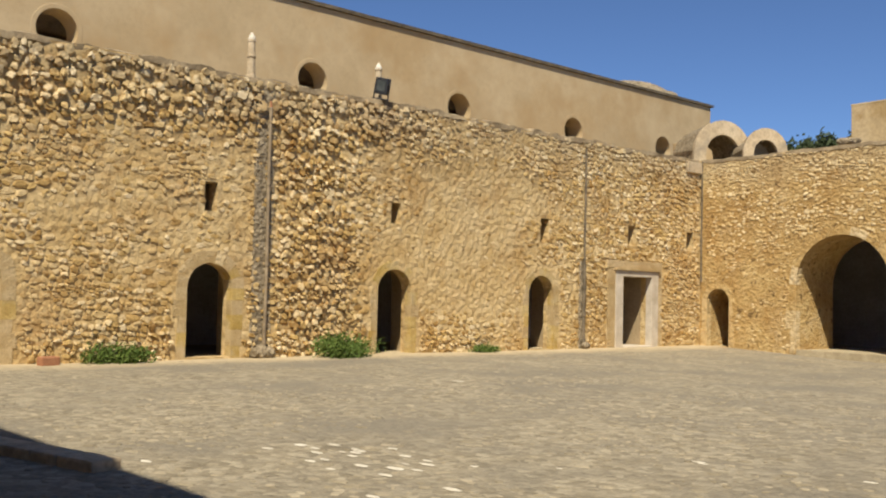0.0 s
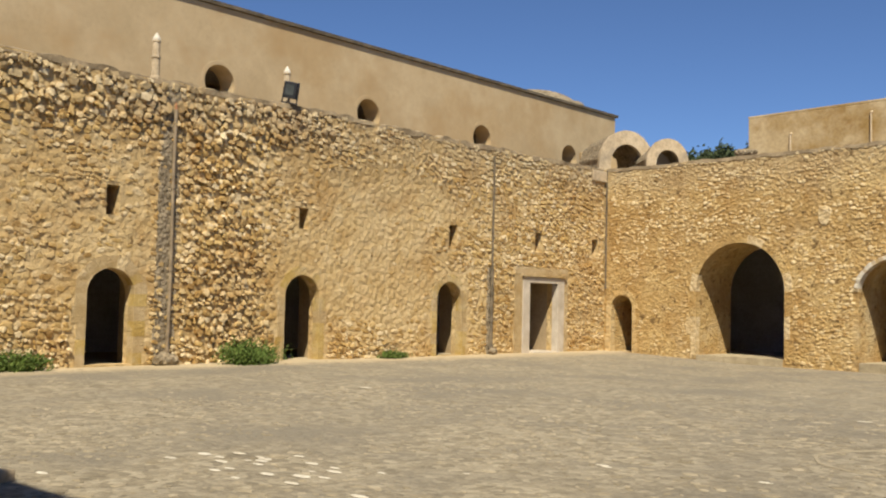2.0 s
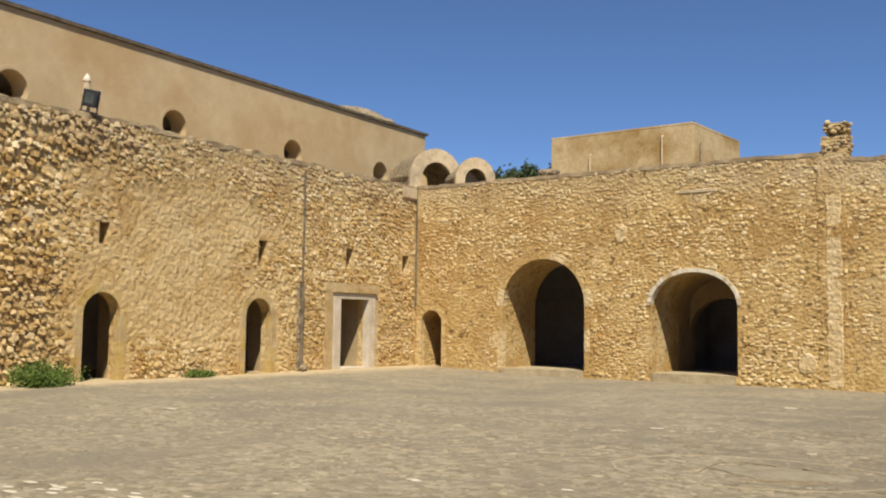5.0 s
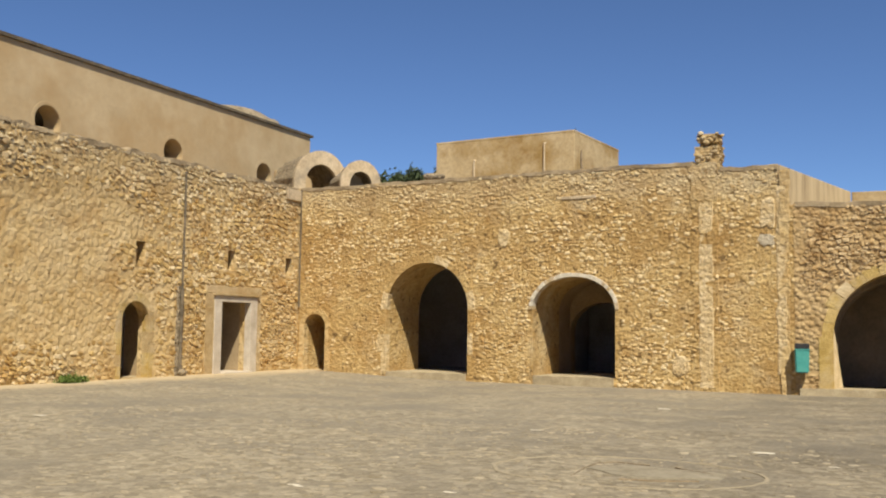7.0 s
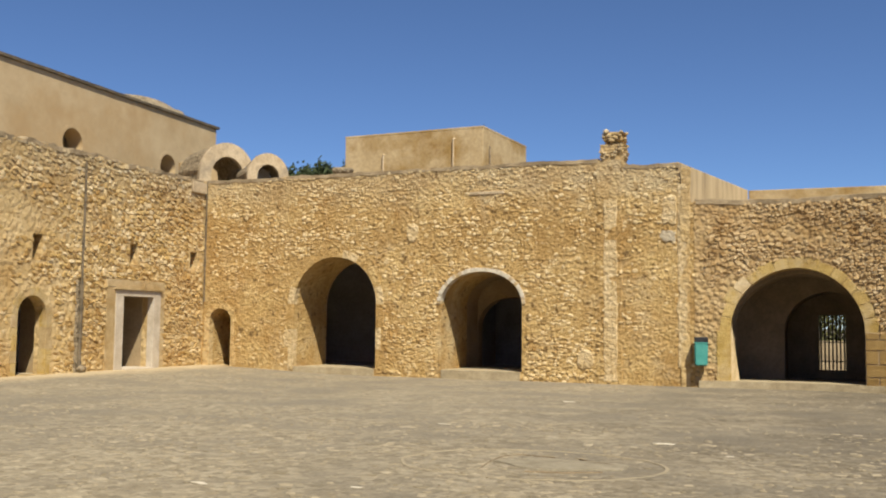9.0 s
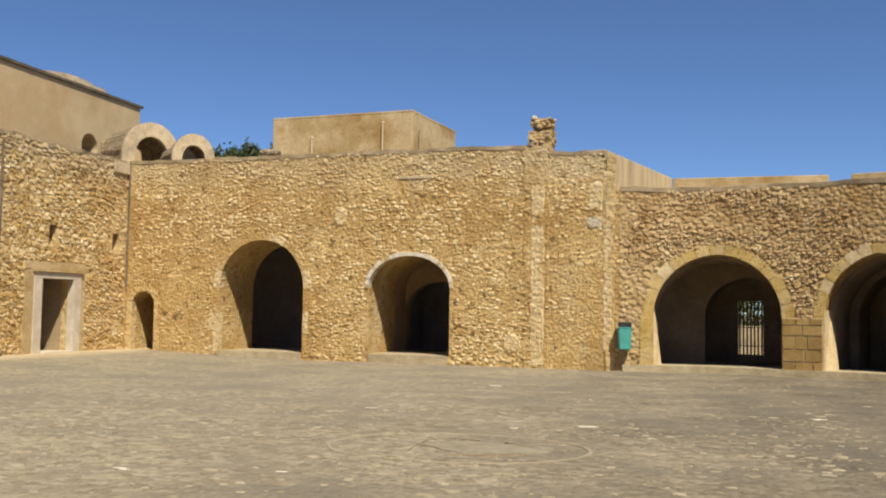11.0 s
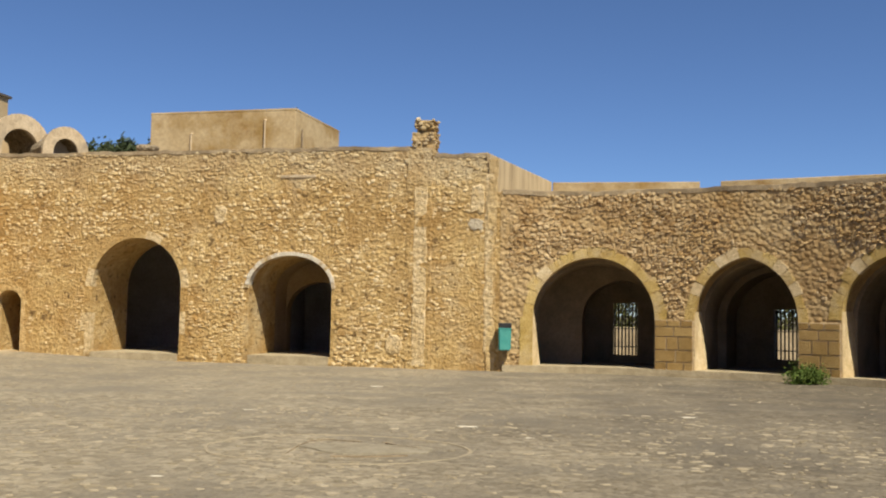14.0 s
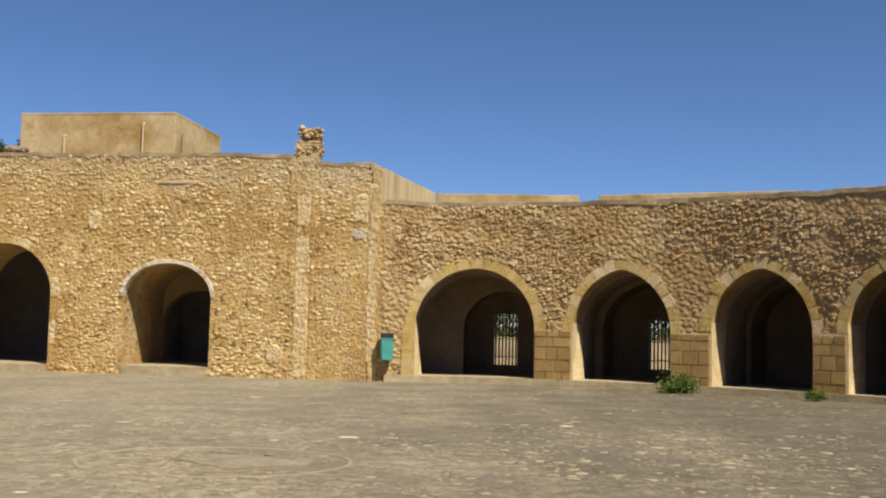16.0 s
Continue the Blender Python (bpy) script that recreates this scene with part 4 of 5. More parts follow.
# cement patches
for s, z, w_, h_, m in ((-5.8, 5.2, 0.5, 0.95, M_SMEAR), (-5.85, 4.4, 0.55, 0.4, M_GREYPATCH), (-8.5, 0.55, 0.62, 0.7, M_SMEAR), (-14.6, 4.75, 0.5, 0.7, M_SMEAR)):
    rng = random.Random(int(s * 100))
    n = 14
    ring_pts = []
    for i in range(n):
        ca, sa = math.cos(2 * math.pi * i / n), math.sin(2 * math.pi * i / n)
        k = (abs(ca) ** 4 + abs(sa) ** 4) ** -0.25 * rng.uniform(0.78, 1.12)
        ring_pts.append((w_ / 2 * ca * k, h_ / 2 * sa * k))
    V = [on_north(s + u * k, z + q * k, d) for k, d in ((1.0, 0.02), (0.86, -0.034)) for u, q in ring_pts]
    F = [(i, (i + 1) % n, n + (i + 1) % n, n + i) for i in range(n)] + [tuple(range(n, 2 * n))]
    ob = new("cement_patch", mesh_of("cement_patch", V, F, m))
    ob.parent = wall_north
bm = bmesh.new()
box(bm, (-0.62, -0.03, -0.05), (0.62, 0.05, 0.05), 0.015)
sill = part("ledge_stone", bm, M_CREAM, wall_north, "pale stone ledge set in the wall")
sill.matrix_local = Matrix.Translation(on_north(-11.85, 6.0, -0.005)) @ Matrix.Rotation(radians(-4), 4, "Z")

# ---- pinnacles on the west wall ----
def pinnacle(at, h):
    ob = thing("pinnacle", "slender pale stone pinnacle with a pointed tip", "pinnacle", "pinnacles on the wall", at=at)
    bm = lathe(bmesh.new(), [(0.125, -0.15), (0.125, 0.05), (0.105, 0.07), (0.1, h * 0.44), (0.12, h * 0.45), (0.12, h * 0.49), (0.095, h * 0.5), (0.09, h * 0.78), (0.105, h * 0.79), (0.105, h * 0.83)])
    shaft = part("shaft", bm, M_CREAM, ob)
    bm = lathe(bmesh.new(), [(0.10, h * 0.831), (0.09, h * 0.88), (0.03, h * 0.98), (0.008, h)])
    part("tip", bm, M_WOOL, shaft, "whitish conical tip")
    return ob


pinnacle((WEST_X - 0.18, 12.7, 6.9), 1.15)
pinnacle((WEST_X - 0.35, 16.85, 6.95), 1.1)

# ---- floodlight ----
fl = thing("floodlight", "black square floodlight tilted over the wall top", "floodlight")
fl.matrix_world = Matrix.Translation((WEST_X - 0.02, 16.70, 7.04)) @ Matrix.Rotation(radians(13), 4, Vector((-0.78, 0.62, 0))) @ Matrix.Rotation(radians(-58), 4, "Z") @ Matrix.Rotation(radians(14), 4, "Y")
bm = bmesh.new()
box(bm, (-0.10, -0.19, 0.05), (0.12, 0.19, 0.50), 0.02)
housing = part("housing", bm, M_BLACK, fl)
M_LENS = surface("dusty_lens", [(0.05, 0.06, 0.06), (0.08, 0.09, 0.09), (0.11, 0.12, 0.115)], 4, 20, rough=0.15, bump=0.02)
bm = bmesh.new()
box(bm, (0.115, -0.12, 0.14), (0.128, 0.12, 0.42), 0.004)
part("lens", bm, M_LENS, housing, "dull grey glass front")
for y in (-0.21, 0.21):
    bm = bmesh.new()
    box(bm, (-0.02, y - 0.012, -0.06), (0.03, y + 0.012, 0.32), 0.004)
    part("bracket", bm, M_BLACK, fl)
bm = bmesh.new()
box(bm, (-0.05, -0.24, -0.09), (0.06, 0.24, -0.06), 0.004)
part("base_plate", bm, M_BLACK, fl)


# ---- drain pipes and their cement bedding ----
def strip(name, where, s, z0, z1, width, proud, material, seed, label):
    V, F = [], []
    n = int((z1 - z0) / 0.12)
    for i in range(n + 1):
        z = z0 + (z1 - z0) * i / n
        a = s - width / 2 + 0.06 * noise.noise((z * 2.1, seed, 0))
        b = s + width / 2 + 0.06 * noise.noise((z * 2.1, seed, 9))
        pr = proud + 0.015 * noise.noise((z * 4, seed, 4))
        V += [where(a, z, 0.02), where(a + 0.05, z, -pr), where(b - 0.05, z, -pr), where(b, z, 0.02)]
    for i in range(n):
        for j in range(3):
            F.append((i * 4 + j, i * 4 + j + 1, i * 4 + 5 + j, i * 4 + 4 + j))
    ob = new(name, mesh_of(name, V, F, material))
    ob.parent = wall_west if where is on_west else wall_north
    ob["label"] = label
    return ob


strip("cement_strip", on_west, 13.08, -0.1, 6.75, 0.62, 0.025, M_CEMENT, 1, "rough grey cement strip bedding the drain pipe")
strip("cement_strip", on_west, 25.30, -0.1, 2.85, 0.30, 0.05, M_CEMENT, 2, "rough grey cement strip bedding the drain pipe")
strip("plaster_smear", on_north, -7.66, -0.1, 5.6, 0.5, 0.045, M_SMEAR, 5, "pale lime plaster smeared down the wall")
strip("plaster_smear", on_north, -5.42, 0.4, 6.0, 0.34, 0.028, M_SMEAR, 6, "pale lime plaster smeared down the wall corner")


def drain(name, where, s, z0, z1, r, label, hopper=False, material=M_PIPE):
    ob = thing(name, label, "drain pipe", "drain pipes on the walls")
    rng = random.Random(int(abs(s) * 10))
    cuts = [z0] + [z0 + (z1 - z0) * k for k in (0.33, 0.67)] + [z1]
    x = [s + rng.uniform(-0.015, 0.015) for _ in cuts]
    for i in range(3):
        bm = bmesh.new()
        rod(bm, where(x[i], cuts[i], -r - 0.04), where(x[i + 1], cuts[i + 1], -r - 0.04), r, seg=12)
        run = part("pipe_length", bm, material, ob)
        bm = bmesh.new()
        rod(bm, where(x[i], cuts[i] - 0.0, -r - 0.04), where(x[i], cuts[i] + 0.12, -r - 0.04), r * 1.35, seg=12)
        part("collar", bm, material, run)
    for i in (1, 2):
        bm = bmesh.new()
        rod(bm, where(x[i], cuts[i] - 0.1, -r - 0.04), where(x[i], cuts[i] - 0.1, 0.06), 0.015, seg=6)
        part("bracket", bm, M_IRON, ob)
    if hopper:
        bm = bmesh.new()
        rod(bm, where(x[3], z1, -r - 0.04), where(x[3], z1 + 0.16, -r - 0.03), r * 0.8, r * 0.5, 10)
        part("spout", bm, M_BRICK, ob, "rusty reddish pipe end")
    return ob


drain("drain_pipe", on_west, 13.16, 0.3, 6.2, 0.042, "old grey-brown drain pipe with a rusty top", True)
drain("drain_pipe", on_west, 25.34, 2.75, 6.6, 0.035, "thin weathered drain pipe running down the wall", material=M_EAVES)
drain("drain_pipe", on_west, 25.32, 0.2, 2.8, 0.055, "old cement-crusted lower drain pipe", material=M_EAVES)
drain("drain_pipe", on_west, 32.16, 2.35, 6.9, 0.03, "thin dark drain pipe in the wall corner", material=M_EAVES)
for i, (s, z) in enumerate(((13.05, 0.14), (13.2, 0.1), (12.9, 0.08), (25.3, 0.08), (25.42, 0.06))):
    rock("cement_lump", on_west(s, 0.0, -0.14 - 0.05 * (i % 2)), 0.2 - 0.02 * i, M_CEMENT, "grey cement lump at the foot of the drain pipe", 20 + i, "stone", (1, 1, 0.9), "cement lumps")

# ---- gutter stone in the corner of the walls ----
bm = bmesh.new()
box(bm, (-0.3, -0.5, 0.0), (0.1, 0.42, 0.42), 0.03)
gs = part("gutter_stone", bm, M_CREAM, wall_west, "weathered gutter stone under the wall top")
gs.location = on_west(31.7, 6.42)

# ---- waste bin on the arcade wall ----
wb = thing("waste_bin", "teal plastic litter bin with a dark top, fixed to the wall", "waste bin")
o = on_arcade(0.16, 0.46, -0.26)
ex = (on_arcade(0.3, 0, 0) - on_arcade(0.1, 0, 0)).normalized()
wb.matrix_world = Matrix.Translation(o) @ Matrix.Rotation(math.atan2(ex.y, ex.x), 4, "Z")
bm = bmesh.new()
r = box(bm, (-0.2, -0.16, 0.0), (0.2, 0.16, 0.68))
for v in bm.verts:
    if v.co.z < 0.1:
        v.co.x *= 0.9
        v.co.y *= 0.85
bmesh.ops.bevel(bm, geom=bm.edges[:], offset=0.03, segments=2, affect="EDGES")
bin_body = part("body", bm, M_TEAL, wb)
bm = bmesh.new()
box(bm, (-0.2, -0.155, 0.69), (0.2, 0.16, 0.85), 0.02)
part("lid", bm, M_BLACK, wb, "black lid with a dark mouth")
bm = bmesh.new()
box(bm, (-0.21, -0.17, 0.66), (0.21, 0.17, 0.695), 0.01)
part("rim", bm, M_TEAL, bin_body)
for z in (0.15, 0.55):
    bm = bmesh.new()
    box(bm, (-0.05, 0.14, z), (0.05, 0.29, z + 0.05), 0.005)
    part("bracket", bm, M_IRON, wb)


# ---- plants ----
def leaf_mesh(name, points, size, rng, material):
    V, F = [], []
    for p in points:
        n = Vector((rng.uniform(-1, 1), rng.uniform(-1, 1), rng.uniform(-0.3, 1))).normalized()
        a = n.orthogonal().normalized() * size * rng.uniform(0.6, 1.3)
        b = n.cross(a).normalized() * size * rng.uniform(0.35, 0.6)
        k = len(V)
        V += [p - a, p + b * 0.9 + n * size * 0.15, p + a, p - b * 0.9 + n * size * 0.1]
        F += [(k, k + 1, k + 2), (k, k + 2, k + 3)]
    return mesh_of(name, V, F, material)


def shrub(at, rx, ry, h, leaves, seed, label, size=0.045, group="shrubs at the wall foot", lean=0.0):
    rng = random.Random(seed)
    ob = thing("shrub", label, "shrub", group, at=at)
    bm = bmesh.new()
    tips = []
    for i in range(26):
        a = rng.uniform(0, 2 * math.pi)
        q = math.sqrt(rng.random())
        tip = Vector((rx * q * math.cos(a), ry * q * math.sin(a), h * (0.35 + 0.65 * (1 - q * q)) * rng.uniform(0.7, 1.1)))
        rod(bm, (tip.x * 0.15, tip.y * 0.15, -0.03), tip, 0.012, 0.004, 5)
        tips.append(tip)
    part("stems", bm, M_BARK, ob, "thin woody stems")
    pts = []
    for i in range(leaves):
        t = rng.choice(tips)
        k = rng.uniform(0.3, 1.0)
        g = Vector((rng.gauss(0, 1), rng.gauss(0, 1), rng.gauss(0, 0.8))) * 0.16 * min(1.0, h * 1.6)
        p = Vector((t.x * k, t.y * k, t.z * k)) + g
        p.z = max(0.02, p.z)
        pts.append(p)
    part("foliage", leaf_mesh("foliage", pts, size, rng, M_LEAF), None, ob, "dense small green leaves")
    return ob


shrub((WEST_X + 0.5, 9.2, 0), 0.42, 0.85, 0.40, 2600, 1, "low spreading green shrub at the foot of the wall")
shrub((WEST_X + 0.75, 15.05, 0), 0.55, 1.05, 0.58, 4200, 2, "rounded dense green shrub at the foot of the wall")
shrub((WEST_X + 0.35, 20.55, 0), 0.25, 0.6, 0.2, 1100, 3, "small low green weed at the foot of the wall")
p = on_arcade(9.3, -0.18, -0.55)
shrub(p, 0.6, 0.35, 0.48, 2600, 4, "bushy green shrub beside the arcade pier")
p = on_arcade(13.1, -0.17, -0.4)
shrub(p, 0.28, 0.2, 0.26, 700, 5, "small green weed beside the arcade pier")


def tree(at, h, r, seed, label):
    rng = random.Random(seed)
    ob = thing("tree", label, "tree", "trees behind the fort", at=at)
    bm = bmesh.new()
    rod(bm, (0, 0, -0.3), (0, 0, h * 0.55), r * 0.13, r * 0.07, 9)
    limbs = []
    for i in range(12):
        a = 2 * math.pi * i / 12 + rng.uniform(-0.3, 0.3)
        z0 = h * rng.uniform(0.35, 0.6)
        tip = Vector((r * 0.75 * math.cos(a), r * 0.75 * math.sin(a), z0 + h * rng.uniform(0.1, 0.35)))
        rod(bm, (0, 0, z0), tip, r * 0.05, r * 0.015, 6)
        limbs.append(tip)
    for i in range(7):
        limbs.append(Vector((rng.uniform(-0.5, 0.5) * r, rng.uniform(-0.5, 0.5) * r, h * rng.uniform(0.8, 0.97))))
        rod(bm, (0, 0, h * 0.5), limbs[-1], r * 0.04, r * 0.01, 6)
    part("trunk", bm, M_BARK, ob)
    pts = []
    for i in range(8000):
        t = rng.choice(limbs)
        pts.append(t + Vector((rng.gauss(0, 0.22) * r, rng.gauss(0, 0.22) * r, rng.gauss(0, 0.032) * h)))
    part("crown", leaf_mesh("crown", pts, 0.18, rng, M_PINE), None, ob)
    return ob


for i, (x, h, r) in enumerate(((-33.6, 12.0, 1.0), (-32.7, 12.3, 0.9), (-31.8, 12.6, 0.9), (-30.9, 12.2, 0.9), (-30.0, 12.3, 0.8), (-29.1, 12.0, 0.9), (-28.2, 11.8, 1.0), (-27.4, 11.7, 1.0), (-26.6, 11.5, 1.0), (-25.8, 11.4, 1.0), (-25.0, 11.2, 0.9))):
    tree((x, 60 + (i % 2) * 2.0, 0), h, r, 30 + i, "dark green pine rising behind the roofs")

# ---- barred windows at the back of the arcade ----
for o in WINDOWS:
    gr = thing("window_grille", "iron window grille of upright bars in the arcade back wall", "grille", "grilles of the arcade")
    for i in range(7):
        s = o.s0 + (o.s1 - o.s0) * (i + 0.5) / 7
        bm = bmesh.new()
        rod(bm, on_arcade(s, o.z0 - 0.02, 5.2), on_arcade(s, o.z2 + 0.02, 5.2), 0.03, seg=7)
        part("bar", bm, M_IRON, gr)
    for z in (0.3, 0.95, 1.6):
        bm = bmesh.new()
        rod(bm, on_arcade(o.s0 - 0.02, o.z0 + z, 5.23), on_arcade(o.s1 + 0.02, o.z0 + z, 5.23), 0.02, seg=6)
        part("cross_bar", bm, M_IRON, gr)
rng = random.Random(77)
pts = [Vector((rng.uniform(-4, 14), 43.5 + rng.uniform(0, 1.6) - 0.3, 0.7 + rng.random() * 3.6)) for _ in range(34000)]
hedge = new("hedge", leaf_mesh("hedge", pts, 0.09, rng, M_GRASS))
tagged(hedge, "sunlit yellow-green scrub behind the arcade", "scrub", kind="stuff")

# added cream wall, gives the brightness of sunlit ground through the grilles
bm = bmesh.new()
box(bm, (-4.5, 42.4, -0.6), (14.0, 42.75, 1.12), 0.03)
tagged(part("garden_wall", bm, M_CREAM), "added low cream wall standing in for sunlit ground behind the arcade", "wall", kind="structure")

# ---- clutter on the ground ----
bm = bmesh.new()
box(bm, (-0.12, -0.2, -0.05), (0.12, 0.2, 0.16), 0.035)
ob = tagged(part("clay_block", bm, M_BRICK), "reddish clay block lying at the wall foot", "block")
ob.matrix_world = Matrix.Translation((WEST_X + 0.5, 7.75, 0.02)) @ Matrix.Rotation(0.12, 4, "Z")

# a low kerb near the shaded edge
kerb = thing("kerb", "low worn stone kerb in the shade", "kerb", at=(-10.0, 3.4, 0))
x = -3.2
rng = random.Random(5)
while x < 1.55:
    w_ = rng.uniform(0.4, 0.7)
    bm = bmesh.new()
    box(bm, (x, -0.16, -0.1), (x + w_ - 0.02, 0.16, 0.10), 0.03)
    q = part("kerb_stone", bm, M_CREAM, kerb)
    q.rotation_euler.z = 0.22
    x += w_

# worn round slab edge with a crack in the courtyard
ring_ob = thing("round_slab", "worn round cement slab with a cracked rim, level with the ground", "slab", at=(-2.92, 11.3, ground_z(-2.92, 11.3)))
V, F = [], []
n = 64
for i in range(n):
    a = 2 * math.pi * i / n
    k = 1 + 0.05 * noise.noise((math.cos(a) * 2, math.sin(a) * 2, 5))
    for rr, z in ((1.58, -0.02), (1.565, 0.010), (1.525, 0.010), (1.51, -0.02)):
        V.append((rr * k * math.cos(a), rr * k * math.sin(a) * 0.78, z + 0.006 * noise.noise((i * 0.7, rr, 1))))
for i in range(n):
    for j in range(3):
        a, b = i * 4 + j, ((i + 1) % n) * 4 + j
        F.append((a, b, b + 1, a + 1))
part("rim", mesh_of("rim", V, F, M_FLAT), None, ring_ob)
V, F = [], []
for i in range(14):
    a = 2 * math.pi * i / 14
    k = 1 + 0.45 * noise.noise((math.cos(a) * 2.3, math.sin(a) * 2.3, 8)) + 0.12 * (i % 2)
    V.append((0.36 + 0.70 * k * math.cos(a), 0.05 + 0.44 * k * math.sin(a), -0.02))
for i in range(14):
    V.append((0.36 + (V[i][0] - 0.36) * 0.97, V[i][1] * 0.97, 0.014))
F = [(i, (i + 1) % 14, 14 + (i + 1) % 14, 14 + i) for i in range(14)] + [tuple(range(14, 28))]
slab_ob = part("cracked_slab", mesh_of("cracked_slab", V, F, M_SLAB), None, ring_ob, "grey cracked cement slab")
for path in ([(-0.43, -0.69), (-0.5, 0.1), (-0.48, 0.5), (-0.3, 0.72), (0.14, 0.6)], [(0.1, -0.66), (0.5, -0.6), (0.9, -0.4)], [(0.45, 0.55), (0.62, 0.4), (0.95, 0.2)]):
    V, F = [], []
    lift = 0.011 if path[0][0] < -0.4 else 0.0175
    for i, (x, y) in enumerate(path):
        k = 0.002 + 0.002 * ((i * 7) % 3)
        V += [(x - k, y - 0.005, 0.0), (x - k, y - 0.005, lift), (x + k, y + 0.005, lift), (x + k, y + 0.005, 0.0)]
    for i in range(len(path) - 1):
        for j in range(3):
            F.append((i * 4 + j, i * 4 + 4 + j, i * 4 + 5 + j, i * 4 + 1 + j))
    part("crack", mesh_of("crack", V, F, M_PIPE), None, slab_ob, "thin earth-filled crack")

# pale flat stones seen singly
for i, (x, y, r) in enumerate(((-8.55, 6.25, 0.16), (-8.25, 5.82, 0.14), (-7.4, 5.73, 0.15), (-7.12, 6.3, 0.15), (-7.44, 5.41, 0.1), (-6.79, 6.61, 0.08), (-13.57, 12.73, 0.22),
                               (-8.75, 4.24, 0.13), (-5.56, 8.57, 0.1), (-6.26, 7.22, 0.07), (-6.05, 5.64, 0.16), (-4.89, 22.39, 0.26), (-5.36, 15.15, 0.18), (-1.74, 13.96, 0.24),
                               (1.53, 16.38, 0.2), (-5.65, 8.62, 0.14), (-4.05, 8.93, 0.12), (-0.8, 13.01, 0.1), (-8.0, 6.6, 0.12), (-7.9, 5.5, 0.13))):
    rock("flat_stone", (x, y, ground_z(x, y) + 0.002), r * 0.42, M_WOOL, "pale flat stone worn into the courtyard ground", 50 + i, "stone", (1.5, 0.7, 0.08), "pale stones in the courtyard")


rng = random.Random(61)
for i in range(16):
    x, y = -7.8 + rng.gauss(0, 0.75), 5.95 + rng.gauss(0, 0.35)
    rock("flat_stone", (x, y, ground_z(x, y) + 0.003), rng.uniform(0.025, 0.06), M_WOOL, "pale flat stone worn into the courtyard ground", 90 + i, "stone", (2.0, 0.9, 0.06), "pale stones in the courtyard")


# flat stones and grit worn into the ground
rng = random.Random(21)
V, F = [], []
for i in range(13000):
    if i < 8000:
        x, y = rng.uniform(-14, 6), rng.uniform(3.2, 16)
    else:
        x, y = rng.uniform(-20.5, 12), rng.uniform(3.2, 30)
    if noise.noise((x * 0.5, y * 0.5, 7)) + 0.4 * noise.noise((x * 2, y * 2, 9)) < rng.uniform(-0.5, 0.45):
        continue
    r = rng.choice((0.02, 0.025, 0.03, 0.04, 0.05, 0.07)) * rng.uniform(0.7, 1.4)
    z = ground_z(x, y)
    hgt = rng.uniform(0.002, 0.010)
    n, a0 = len(V), rng.uniform(0, 6.28)
    rs = [r * rng.uniform(0.7, 1.25) for _ in range(6)]
    for k, zz in ((1.0, -0.012), (0.84, hgt)):
        for j in range(6):
            a = a0 + math.pi * j / 3
            V.append((x + rs[j] * k * math.cos(a), y + rs[j] * k * 0.8 * math.sin(a), z + zz))
    for j in range(6):
        q = (j + 1) % 6
        F.append((n + j, n + q, n + 6 + q, n + 6 + j))
    F.append(tuple(range(n + 6, n + 12)))
grit = new("paving_stones", mesh_of("paving_stones", V, F, M_FLAT))
grit.parent = ground
tagged(grit, "small flat worn stones and grit in the ground", kind="stuff")

# ---- rubble on the walls ----
def clear_of(openings, m):
    return [lambda s, z, o=o, m=m: o.holds(s, z, m) for o in openings]


def bare_west(s, z):
    """Where the mortar has washed out: high up in the south, and down along the first drain pipe."""
    high = smooth01((z - 4.6 - 0.05 * s) / 0.9) * smooth01((22 - s) / 8)
    return min(1.0, high + 0.85 * math.exp(-((s - 14.7) / 1.2) ** 2) + 0.4 * smooth01((1.0 - z) / 0.8) * smooth01((24 - s) / 6))


def west_zone(s, z):
    """Bare rubble high up and near the first drain pipe, mortar-smeared bands lower down."""
    smear = 0.28 * math.exp(-((z - 3.3) / 1.3) ** 2) * smooth01((13.0 - s) / 1.0) + 1.0 * math.exp(-((s - 20.3) / 2.8) ** 2) * smooth01((5.9 - z) / 1.2) * smooth01((z - 0.7) / 1.0)
    corner = 0.25 * smooth01((s - 24.5) / 2)
    return 0.16 + smear - 0.6 * bare_west(s, z) - corner


west_block = clear_of(DOORS_W, 0.36) + clear_of(SLITS_W, 0.05) + clear_of([Opening(26.6, 29.75, -0.1, 2.97, 2.97, 0)], 0.03) + [
    lambda s, z: abs(s - 13.05 + 0.14 * noise.noise((z * 2.5, 3, 3))) < 0.09, lambda s, z: abs(s - 25.33) < 0.18 and z < 2.9]
rubble(wall_west, on_west, -1.0, 32.1, -0.1, top_west, west_block, 9.0, 11, (M_STONE, M_STONE_PIECE), size=(0.08, 0.30), course=(0.07, 0.17), zone=west_zone, relief=(0.015, 0.055), gaps=0.05, coarse=bare_west, shape=angular_shape)
skip_rng = random.Random(4)
north_block = [lambda s, z: -8.1 < s < -7.3 and skip_rng.random() < 0.35] + clear_of([SMALL_DOOR], 0.25) + clear_of([ARCH_1], 0.3) + clear_of([ARCH_2], 0.16)
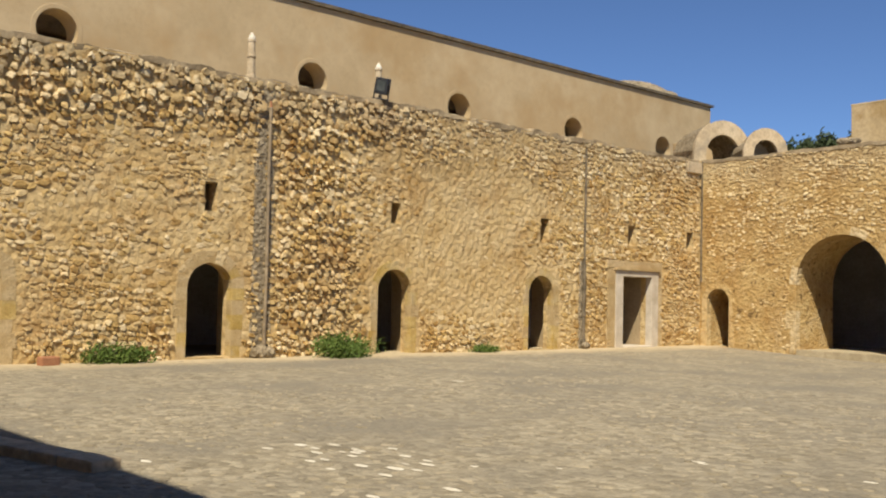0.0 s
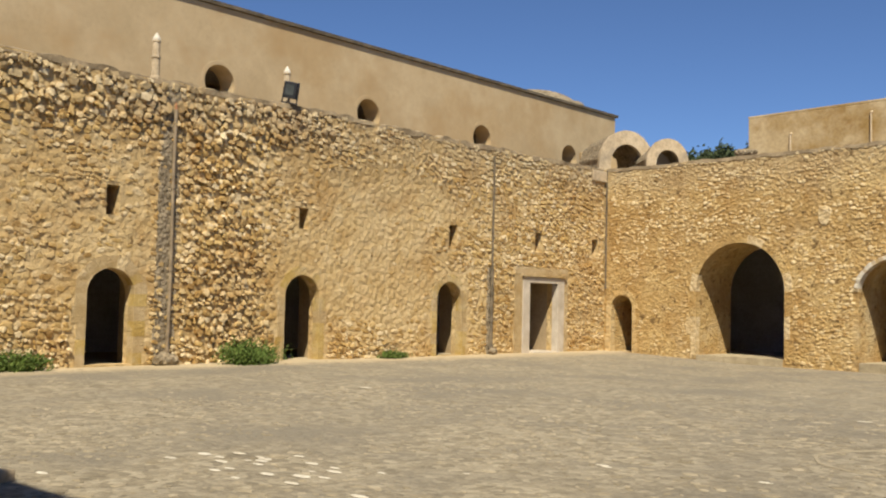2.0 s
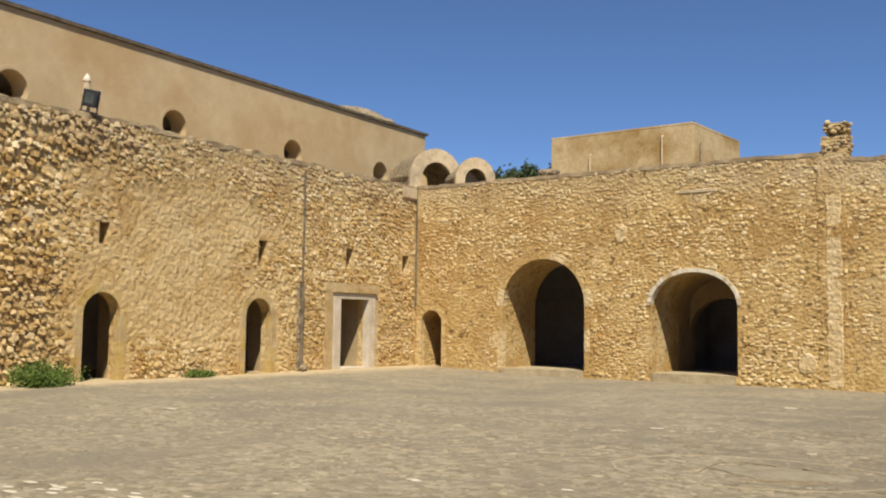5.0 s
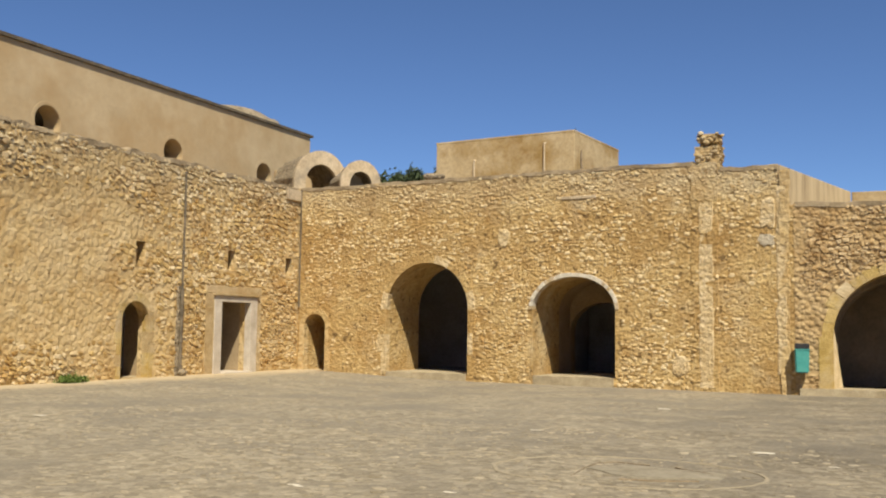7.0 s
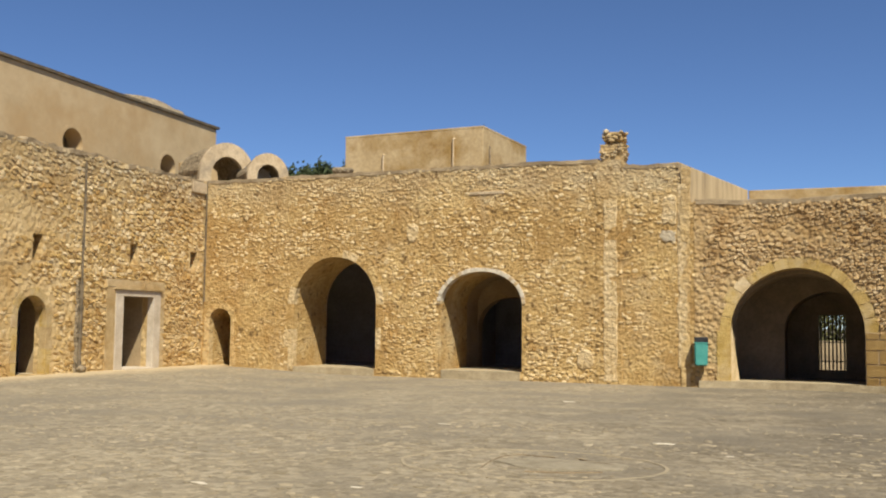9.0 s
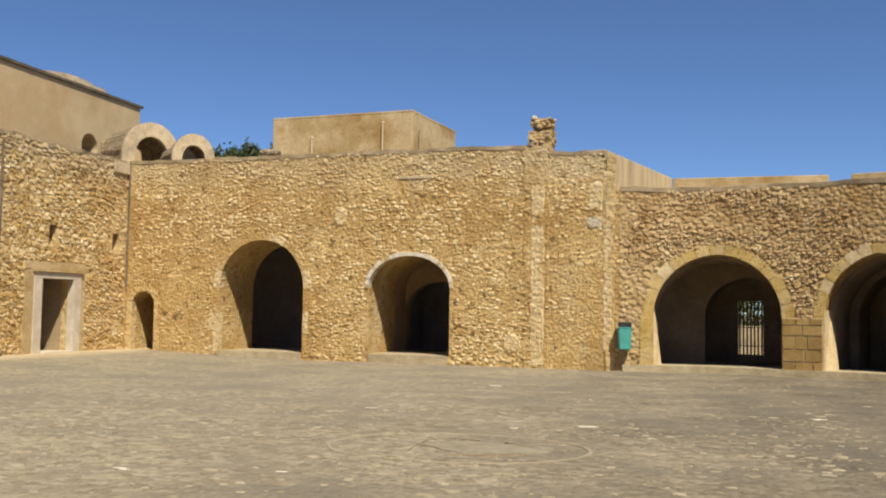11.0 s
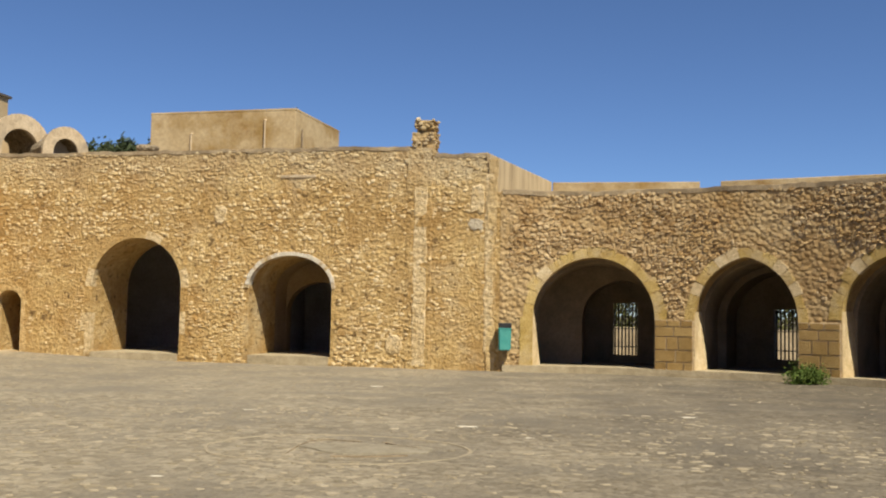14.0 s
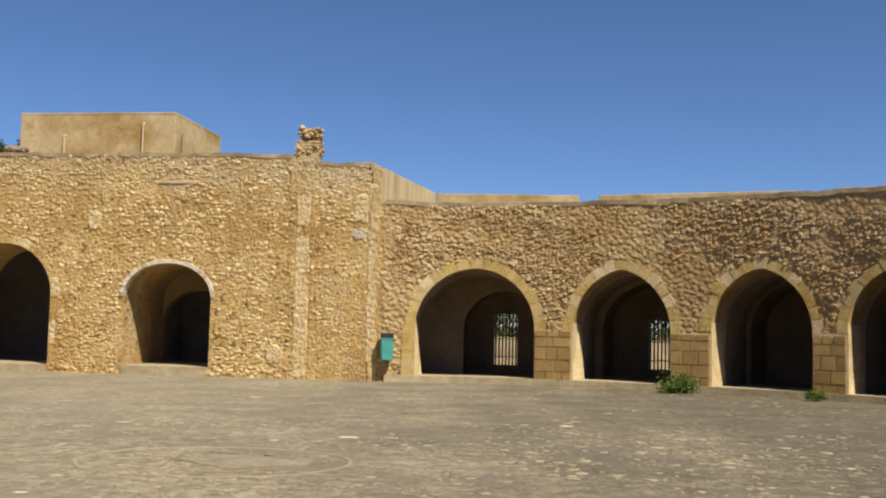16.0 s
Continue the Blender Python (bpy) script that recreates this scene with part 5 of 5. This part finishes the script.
def north_zone(s, z):
    """Coursed bare stones low between the arch and the pilaster, smoother mortar by the corner and the pilaster foot."""
    coursed = smooth01((1.6 - z) / 0.8) * smooth01((s + 10.9) / 0.4) * smooth01((-8.1 - s) / 0.3)
    smooth_mortar = 0.35 * smooth01((3.6 - z) / 1.0) * smooth01((-19.4 - s) / 1.0) + 0.3 * smooth01((s + 7.3) / 0.3) * smooth01((4.0 - z) / 1.0)
    return 0.12 + smooth_mortar - 0.6 * coursed


def on_north_proud(s, z, d=0.0):
    return on_north(s, z, d - (0.03 if -8.1 < s < -7.3 else 0.0))


rubble(wall_north, on_north_proud, -23.1, -5.1, -0.3, top_north, north_block, -9.5, 12, (M_STONE_PALE, M_STONE_PALE_PIECE), size=(0.06, 0.2), course=(0.065, 0.145), gaps=0.36, relief=(0.010, 0.036), seek=1.1, zone=north_zone)
arcade_block = clear_of(BAYS, 0.31) + [lambda s, z: s > 4.6 and z < 1.5]
rubble(wall_arcade, on_arcade, 0.1, 17.2, -0.3, top_arcade, arcade_block, 9.0, 13, (M_STONE_BROWN, M_STONE_BROWN_PIECE), size=(0.06, 0.22), course=(0.06, 0.135), relief=(0.015, 0.055), gaps=0.14, shape=angular_shape)


# ---- rough stones on the reveals of the archways ----
def reveal_stones(parent, where, depth, z1, seed, mats=(M_STONE, M_STONE_PIECE)):
    rng = random.Random(seed)
    for i in range(int(depth * z1 * 16)):
        c, z = rng.uniform(0.1, depth - 0.1), rng.uniform(0.08, z1)
        pts, fs = stone_shape(rng)
        ex = (where(c + 0.01, z) - where(c, z)).normalized()
        ey = Vector((0, 0, 1))
        ez = ex.cross(ey)
        a, b, p = rng.uniform(0.06, 0.15), rng.uniform(0.05, 0.10), rng.uniform(0.01, 0.035)
        ob = new("stone", mesh_of("stone", pts, fs, mats[1]))
        ob.parent = parent
        ob.matrix_local = Matrix.Translation(where(c, z)) @ Matrix((ex, ey, ez)).transposed().to_4x4() @ Matrix.Diagonal((a, b, p, 1))
